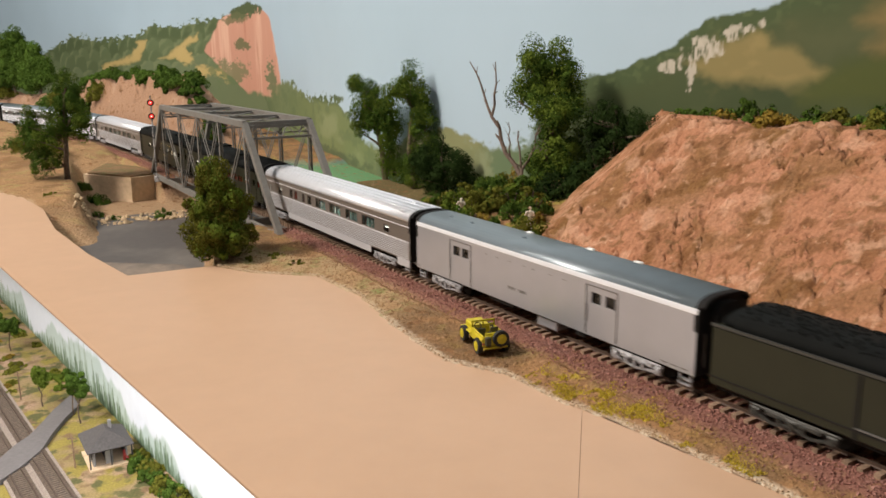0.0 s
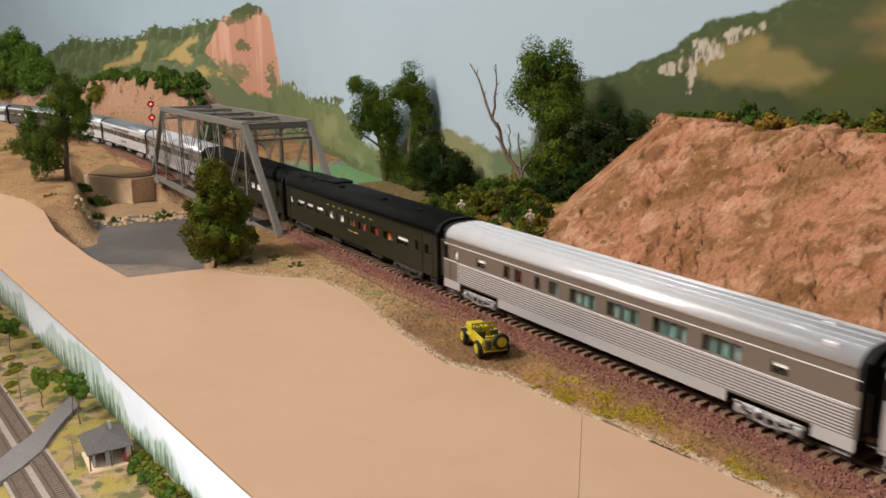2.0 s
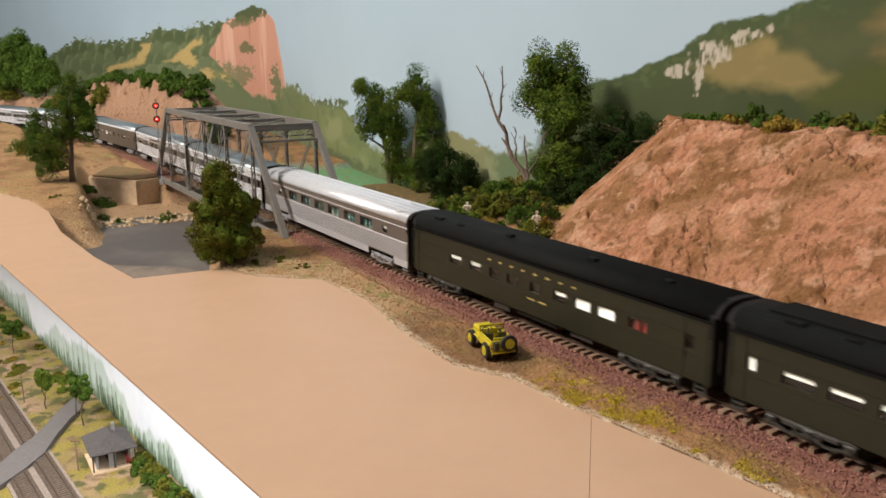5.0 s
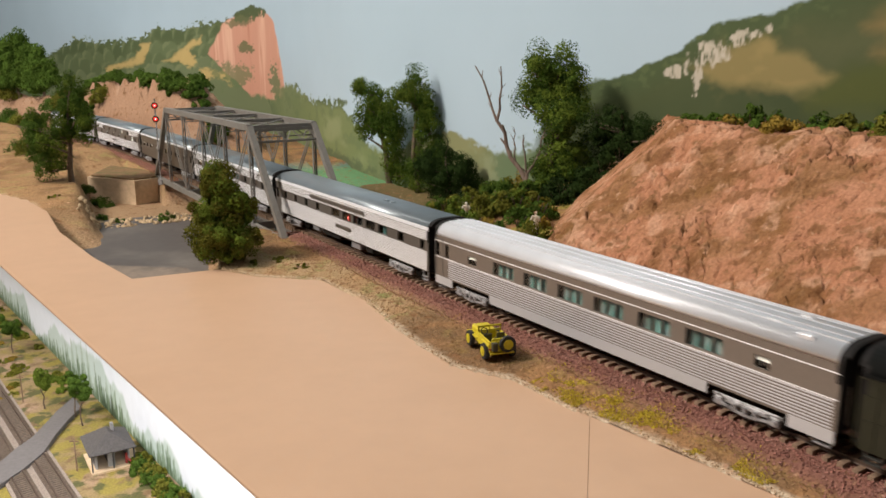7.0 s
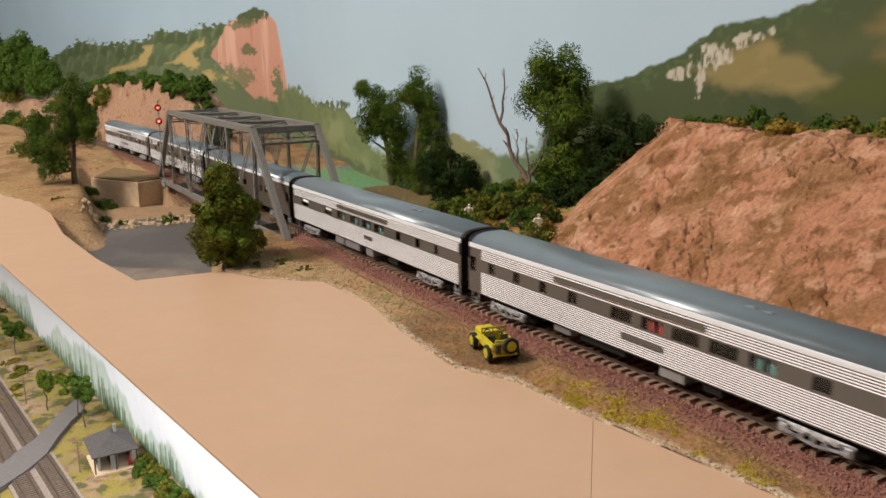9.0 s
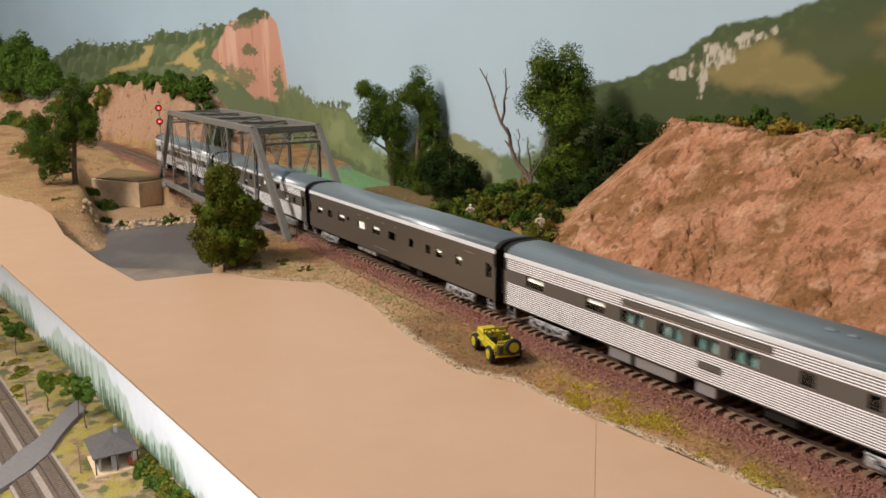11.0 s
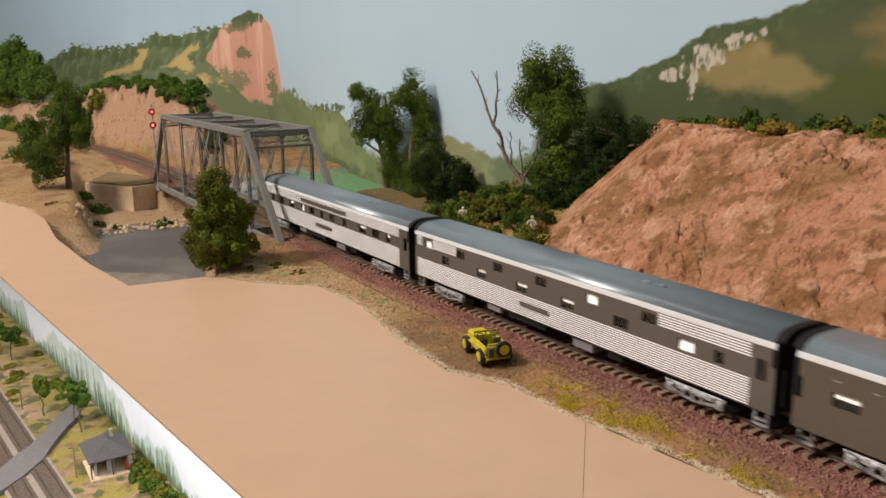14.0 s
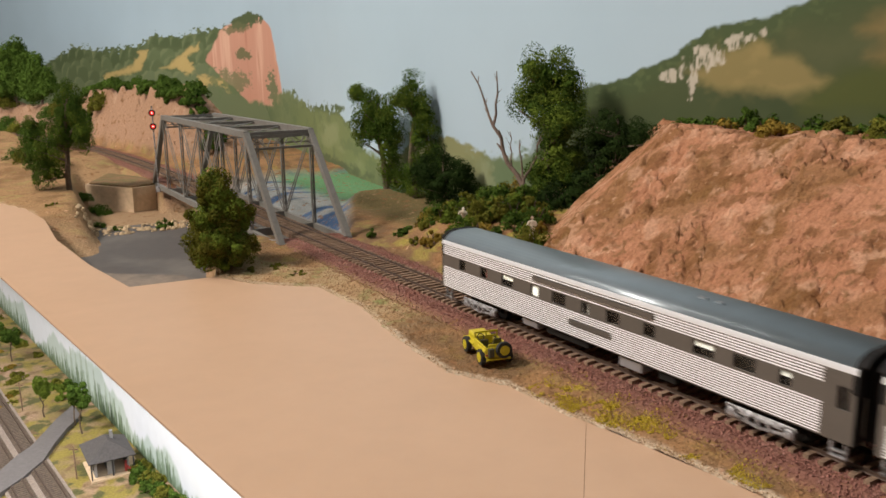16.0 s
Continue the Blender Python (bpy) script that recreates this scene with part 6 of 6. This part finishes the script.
def low_paint(A, Z):
    col = np.empty(A.shape + (3,))
    col[:] = (0.74, 0.79, 0.88)
    h = Z - LOW_Z
    b = fbm(A * 30, Z * 8, 71)
    b2 = fbm(A * 120, Z * 10, 72)

    def put(mask, c):
        m = np.clip(mask, 0, 1)[..., None]
        col[:] = col * (1 - m) + np.array(c) * m

    big = fbm(A * 7, A * 0, 75)
    put(step(0.0, 0.012, 0.055 + 0.08 * big + 0.012 * b - h) * 0.7, (0.40, 0.52, 0.46))
    for f, hh, c, k in ((27, 0.062, (0.30, 0.40, 0.32), 0.7), (44, 0.050, (0.15, 0.23, 0.14), 0.8), (71, 0.038, (0.07, 0.12, 0.06), 0.85)):
        cell = A * f
        i = np.floor(cell)
        tall = hashed(i, i * 0, f)
        spire = 1 - np.abs(cell - i - 0.5) * 2
        put(step(0.0, 0.006, 1.25 * hh * (0.35 + tall) * spire * (0.7 + 0.8 * big) + 0.006 * b2 - h) * k, c)
    return col


def low_wall_fn(A, Z):
    x = WALL_A.x + EDIR.x * A
    y = WALL_A.y + EDIR.y * A
    return np.stack([x, y, Z], -1), low_paint(A, Z)


sheet("backdrop_lower", np.arange(-1.3, 0.9, 0.004), np.concatenate([np.arange(LOW_Z - 0.01, -0.28, 0.003), np.arange(-0.28, -0.05, 0.0221)]), low_wall_fn, M["mural_low"], "paint",
      ("white lower backdrop painted with misty conifers", "backdrop", "", "structure"))
slab("ground_lower", [low_pt(-1.3, 0), low_pt(0.9, 0), low_pt(0.9, -0.62), low_pt(-1.3, -0.62)], LOW_Z - 0.02, LOW_Z, M["low_ground"], "grassy yellow-green earth of the lower deck", "ground")


def strip(name, a, b, w, z, h, material, label, category, taper=1.0):
    a, b = Vector(a), Vector(b)
    d = (b - a).normalized()
    n = Vector((-d.y, d.x))
    pts = [a + n * w / 2, a - n * w / 2, b - n * w / 2 * taper, b + n * w / 2 * taper]
    return slab(name, [(p.x, p.y) for p in pts], z, z + h, material, label, category)


TRK = [((-1.1286, 1.8415), (-0.4234, 0.9285)), ((-1.156, 1.8125), (-0.4508, 0.8995))]
for a, b in TRK:
    strip("track_bed", a, b, 0.040, LOW_Z, 0.003, M["track_bed"], "pale grey ballast of the lower line", "track bed")
    av, bv = Vector(a), Vector(b)
    d = (bv - av).normalized()
    n = Vector((-d.y, d.x))
    lt = thing("railway_track", Matrix(), "weathered brown model track on the lower deck", "railway track", "", "structure")
    for q in (-1, 1):
        bm = bmesh.new()
        o = n * q * 0.0088
        beam(bm, (av.x + o.x, av.y + o.y, LOW_Z + 0.0065), (bv.x + o.x, bv.y + o.y, LOW_Z + 0.0065), 0.0016, 0.0022)
        part("rail", bm, M["rail"], lt)
    bm = bmesh.new()
    count = int((bv - av).length / 0.0068)
    for k in range(count):
        c = av + d * (k * 0.0068)
        beam(bm, (c.x - n.x * 0.015, c.y - n.y * 0.015, LOW_Z + 0.0040), (c.x + n.x * 0.015, c.y + n.y * 0.015, LOW_Z + 0.0040), 0.0028, 0.0026)
    tagged(part("ties", bm, M["tie_pale"], lt), kind="stuff")
slab("road", [(-0.7171, 1.1285), (-0.6906, 1.1906), (-0.6887, 1.24), (-0.6823, 1.2741), (-0.6847, 1.3256), (-0.6884, 1.3811), (-0.6861, 1.4459), (-0.6519, 1.3944), (-0.6526, 1.3426), (-0.6475, 1.2814), (-0.6382, 1.221), (-0.6436, 1.166), (-0.6545, 1.1203), (-0.6754, 1.0539)], LOW_Z, LOW_Z + 0.0078, M["asphalt"],
     "narrow grey asphalt road curving over the lower line", "road")


def hut():
    t = thing("shelter_hut", pose(-0.530, 1.210, LOW_Z, 0, 0, 32) @ Matrix.Scale(0.90, 4), "small grey station shelter with a hipped shingle roof and open porch", "building")
    bm = bmesh.new()
    box(bm, -0.036, 0.046, -0.048, 0.040, 0, 0.003)
    part("platform", bm, M["concrete"], t)
    bm = bmesh.new()
    side_wall(bm, -0.034, -0.028, 0.028, 0.003, 0.036, [(-0.024, -0.008, 0.003, 0.030), (0.004, 0.025, 0.003, 0.030)], 0.002)
    part("front_wall", bm, M["siding"], t)
    bm = bmesh.new()
    box(bm, -0.028, 0.028, 0.032, 0.034, 0.003, 0.036)
    part("back_wall", bm, M["siding"], t)
    for x in (-0.0272, 0.0272):
        bm = bmesh.new()
        box(bm, x - 0.0008, x + 0.0008, -0.0338, 0.0318, 0.003, 0.036)
        part("end_wall", bm, M["siding"], t)
    bm = bmesh.new()
    for y in (-0.020, 0.002, 0.020):
        box(bm, -0.0290, -0.0280, y - 0.005, y + 0.005, 0.012, 0.028)
    part("window", bm, M["dark_trim"], t)
    bm = bmesh.new()
    box(bm, -0.006, -0.002, -0.032, 0.030, 0.003, 0.036)
    part("partition", bm, M["dark_trim"], t)
    bm = bmesh.new()
    e = [bm.verts.new(v) for v in ((-0.038, -0.046, 0.0345), (0.038, -0.046, 0.0345), (0.038, 0.046, 0.0345), (-0.038, 0.046, 0.0345), (0, -0.012, 0.058), (0, 0.012, 0.058))]
    lo = [bm.verts.new(v.co - Vector((0, 0, 0.0018))) for v in e[:4]]
    for q in ((0, 1, 4), (1, 2, 5, 4), (2, 3, 5), (3, 0, 4, 5)):
        bm.faces.new([e[i] for i in q])
    for k in range(4):
        bm.faces.new((e[k], lo[k], lo[(k + 1) % 4], e[(k + 1) % 4]))
    bm.faces.new(lo)
    part("roof", bm, M["shingle"], t)
    bm = bmesh.new()
    box(bm, 0.007, 0.012, 0.002, 0.008, 0.050, 0.066)
    part("chimney", bm, M["siding"], t)
    for x in (-0.034, 0.0, 0.034):
        bm = bmesh.new()
        box(bm, x - 0.0011, x + 0.0011, -0.0431, -0.0409, 0.003, 0.0345)
        part("porch_post", bm, M["dark_trim"], t)
    bm = bmesh.new()
    tube(bm, (0, 0, 0), (0.0, 0, 0.013), 0.0022, n=8)
    bmesh.ops.create_icosphere(bm, subdivisions=2, radius=0.002, matrix=Matrix.Translation((0, 0, 0.0155)))
    tube(bm, (0, 0, 0.010), (0.008, -0.004, 0.005), 0.0014, n=6)
    f = link_mesh("figurine", bm, M["red"])
    f.matrix_basis = pose(-0.496, 1.193, LOW_Z + 0.0032)
    tagged(f, "small plain red figurine on the shelter's porch", "figurine")


hut()
rng = random.Random(21)
for k in range(12):
    a, inn = rng.uniform(-0.75, -0.02), -rng.uniform(0.012, 0.05)
    p = low_pt(a, inn)
    if (p.xy - Vector((-0.66, 1.41))).length < 0.05:
        continue
    kind = rng.choice(["leaf_green", "leaf_olive"])
    bush(p, rng.uniform(0.010, 0.018), rng.uniform(0.008, 0.016), M[kind], 500 + k, "green clump bush before the lower backdrop", 0.0026)
for k in range(30):
    a, inn = rng.uniform(-0.7, 0.22), -rng.uniform(0.065, 0.16)
    p = low_pt(a, inn)
    if (p.xy - Vector((-0.531, 1.216))).length < 0.072 or (p.xy - Vector((-0.70, 1.37))).length < 0.07:
        continue
    bush(p, rng.uniform(0.007, 0.014), rng.uniform(0.004, 0.010), M[rng.choice(["leaf_olive", "leaf_yellow", "leaf_olive"])], 560 + k, "low yellow-green tuft on the lower deck", 0.002)
for (x, y), h, r, sd, mt in (((-0.6236, 1.3341), 0.098, 0.016, 601, "leaf_dark"), ((-0.6512, 1.3715), 0.085, 0.014, 602, "leaf_dark"), ((-0.7224, 1.4073), 0.080, 0.011, 603, "leaf_green"), ((-0.9262, 1.6991), 0.090, 0.022, 604, "leaf_dark")):
    tree(Vector((x, y, LOW_Z)), h, [(0, 0, 0.5, 1.0, r), (r * 0.4, 0, 0.42, 0.75, r * 0.7)], "small green model tree with a pale trunk on the lower deck", M[mt], sd, 0.0016, clump=0.008, size=0.0018, count=50)
for x, y in ((-0.5652, 1.1735), (-0.7764, 1.4365)):
    t = thing("utility_pole", Matrix.Translation((x, y, LOW_Z)), "thin dark wooden pole beside the lower track", "pole", "poles")
    bm = bmesh.new()
    tube(bm, (0, 0, -0.002), (0, 0, 0.055), 0.0013, 0.001, n=8)
    part("shaft", bm, M["tie"], t)
    bm = bmesh.new()
    box(bm, -0.007, 0.007, -0.0006, 0.0006, 0.048, 0.050)
    part("cross_arm", bm, M["tie"], t)

# bushes along the foot of the lower wall and round the shelter
for k in range(16):
    a = 0.275 + 0.013 * k + rng.uniform(-0.006, 0.006)
    bush(low_pt(a, -rng.uniform(0.014, 0.030)), rng.uniform(0.012, 0.018), rng.uniform(0.012, 0.024), M[rng.choice(["leaf_dark", "leaf_olive", "leaf_olive"])], 620 + k, "dark olive clump bush at the lower wall's foot", 0.0022)


# ---- ties and ballast ----
def tie_mesh(seed):
    r = random.Random(seed)
    bm = bmesh.new()
    box(bm, -0.0013, 0.0013, -0.0150, 0.0150, -0.0062, -0.0015 + r.uniform(-0.0002, 0.0001))
    for v in bm.verts:
        v.co.x += r.uniform(-0.00015, 0.00015)
    me = bpy.data.meshes.new("tie")
    bmesh.ops.recalc_face_normals(bm, faces=bm.faces)
    bm.to_mesh(me)
    bm.free()
    me.materials.append(M["tie"])
    return me


TIES = [tie_mesh(k) for k in range(5)]
rng = random.Random(4)
STEP = 0.0066
near = [0.42 - STEP * k for k in range(290)]
for k, s in enumerate(near):
    shared("tie", TIES[k % 5], track, track_pose(s, rng.uniform(-0.0003, 0.0003), 0, rng.uniform(-1, 1)))
bm = bmesh.new()
s = 0.42 + STEP
while s < 3.36:
    box(bm, -0.0013, 0.0013, -0.0150, 0.0150, -0.0062, -0.0015, 0, track_pose(s))
    s += STEP
s = near[-1] - STEP
while s > -3.0:
    box(bm, -0.0013, 0.0013, -0.0150, 0.0150, -0.0062, -0.0015, 0, track_pose(s))
    s -= STEP
tagged(part("far_ties", bm, M["tie"], track), kind="stuff")


def grit(name, count, place, size, material, label, category, seed):
    """Loose crushed stone: small four-sided chips."""
    g = np.random.default_rng(seed)
    s, n = place(g, count)
    x, y, fx, fy, nx, ny = track_frame(s)
    x, y = x + n * nx, y + n * ny
    z, _ = land(s, n, x, y)
    z = np.where(np.abs(n) < 0.021, np.maximum(z, -0.0034), z)
    k = size * g.uniform(0.5, 1.25, count)
    c = np.stack([x, y, z + k * 0.15], 1)
    t = np.array([(1, 1, 1), (1, -1, -1), (-1, 1, -1), (-1, -1, 1)]) * 0.6
    q = g.normal(size=(count, 4))
    q /= np.linalg.norm(q, axis=1, keepdims=True)
    w, a, b, d = q.T
    R = np.stack([np.stack([1 - 2 * (b * b + d * d), 2 * (a * b - w * d), 2 * (a * d + w * b)], 1),
                  np.stack([2 * (a * b + w * d), 1 - 2 * (a * a + d * d), 2 * (b * d - w * a)], 1),
                  np.stack([2 * (a * d - w * b), 2 * (b * d + w * a), 1 - 2 * (a * a + b * b)], 1)], 1)
    v = c[:, None, :] + np.einsum("nij,kj->nki", R, t) * k[:, None, None]
    f = (np.arange(count)[:, None, None] * 4 + np.array([(0, 1, 2), (0, 3, 1), (0, 2, 3), (1, 3, 2)])[None]).reshape(-1, 3)
    me = bpy.data.meshes.new(name)
    me.from_pydata(v.reshape(-1, 3).tolist(), [], f.tolist())
    me.materials.append(material)
    return tagged(new(name, me), label, category, "", "stuff")


def ballast_place(g, c):
    s = np.where(g.random(c) < 0.75, g.uniform(-0.33, 0.42, c), g.uniform(-1.9, -0.82, c))
    n = g.normal(0, 0.017, c)
    n = np.where(np.abs(n) > 0.036, g.uniform(-0.034, 0.034, c), n)
    return s, n


grit("ballast", 60000, ballast_place, 0.00078, M["ballast"], "crushed reddish-brown ballast stones", "ballast", 5)
M["soil"] = node_mat("soil_grit", (0.36, 0.225, 0.118), 0.95, vary=0.35, gloss=0.1)


def bank_place(g, c):
    s = g.uniform(-0.34, 0.42, c)
    n = -g.uniform(0.03, 0.14, c)
    x, y, fx, fy, nx, ny = track_frame(s)
    d = shore_distance(x + n * nx, y + n * ny)
    n = np.where(d > 0.001, n, -0.034)
    return s, n


grit("gravel", 22000, bank_place, 0.0006, M["soil"], "fine brown soil and gravel on the bank", "gravel", 6)
M["crust"] = node_mat("shore_crust", (0.52, 0.39, 0.27), 0.9, vary=0.3)


def shore_place(g, c):
    k = g.integers(4, 20, c)
    t = g.random(c)
    p = SHORE[k] * (1 - t)[:, None] + SHORE[k + 1] * t[:, None] + g.normal(0, 0.0012, (c, 2)) + np.array([0.0012, 0.0009])
    return to_track(p[:, 0], p[:, 1])


grit("shore_crust", 3600, shore_place, 0.0005, M["crust"], "pale crumbly crust along the shoreline", "gravel", 7)
M["grass"] = node_mat("grass_yellow", (0.47, 0.36, 0.040), 0.9, vary=0.4, gloss=0.1)


def grass():
    g = np.random.default_rng(9)
    c = 26000
    s, n = g.uniform(0.075, 0.42, c), np.zeros(c)
    k = np.clip(((s + 0.02) / 0.012).astype(int), 0, 99)
    centre = g.normal(-0.046, 0.005, 100)[k]
    n = centre + g.normal(0, 0.0048, c)
    keep = fbm(s * 60, n * 60, 44) + 0.4 * fbm(s * 180, n * 180, 45) > -0.14
    s, n = s[keep], n[keep]
    x, y, fx, fy, nx, ny = track_frame(s)
    x, y = x + n * nx, y + n * ny
    ok = shore_distance(x, y) > 0.002
    s, n, x, y = s[ok], n[ok], x[ok], y[ok]
    z, _ = land(s, n, x, y)
    m = len(s)
    a = g.uniform(0, math.tau, m)
    h = g.uniform(0.0004, 0.0013, m)
    w = 0.00026
    lean = g.normal(0, 0.0008, (m, 2))
    base = np.stack([x, y, z], 1)
    off = np.stack([np.cos(a) * w, np.sin(a) * w, a * 0], 1)
    tip = base + np.stack([lean[:, 0], lean[:, 1], h], 1)
    v = np.stack([base - off, base + off, tip], 1).reshape(-1, 3)
    me = bpy.data.meshes.new("grass")
    me.from_pydata(v.tolist(), [], np.arange(m * 3).reshape(m, 3).tolist())
    me.materials.append(M["grass"])
    tagged(new("grass", me), "tufts of yellow static grass along the shore", "grass", "", "stuff")


grass()


# ---- what moves: the train, car by car along the track ----
def motions():
    for c, off, half in train:
        rows = []
        for k in range(0, 33):
            t = k * 0.5
            s = S_HEAD + SPEED * t - off
            a, b = at_track(s + half, 0), at_track(s - half, 0)
            m, d = (a + b) / 2, a - b
            rows.append((t, pose(m.x, m.y, 0, 0, 0, math.degrees(math.atan2(d.y, d.x)))))
        walk(c, rows)


motions()
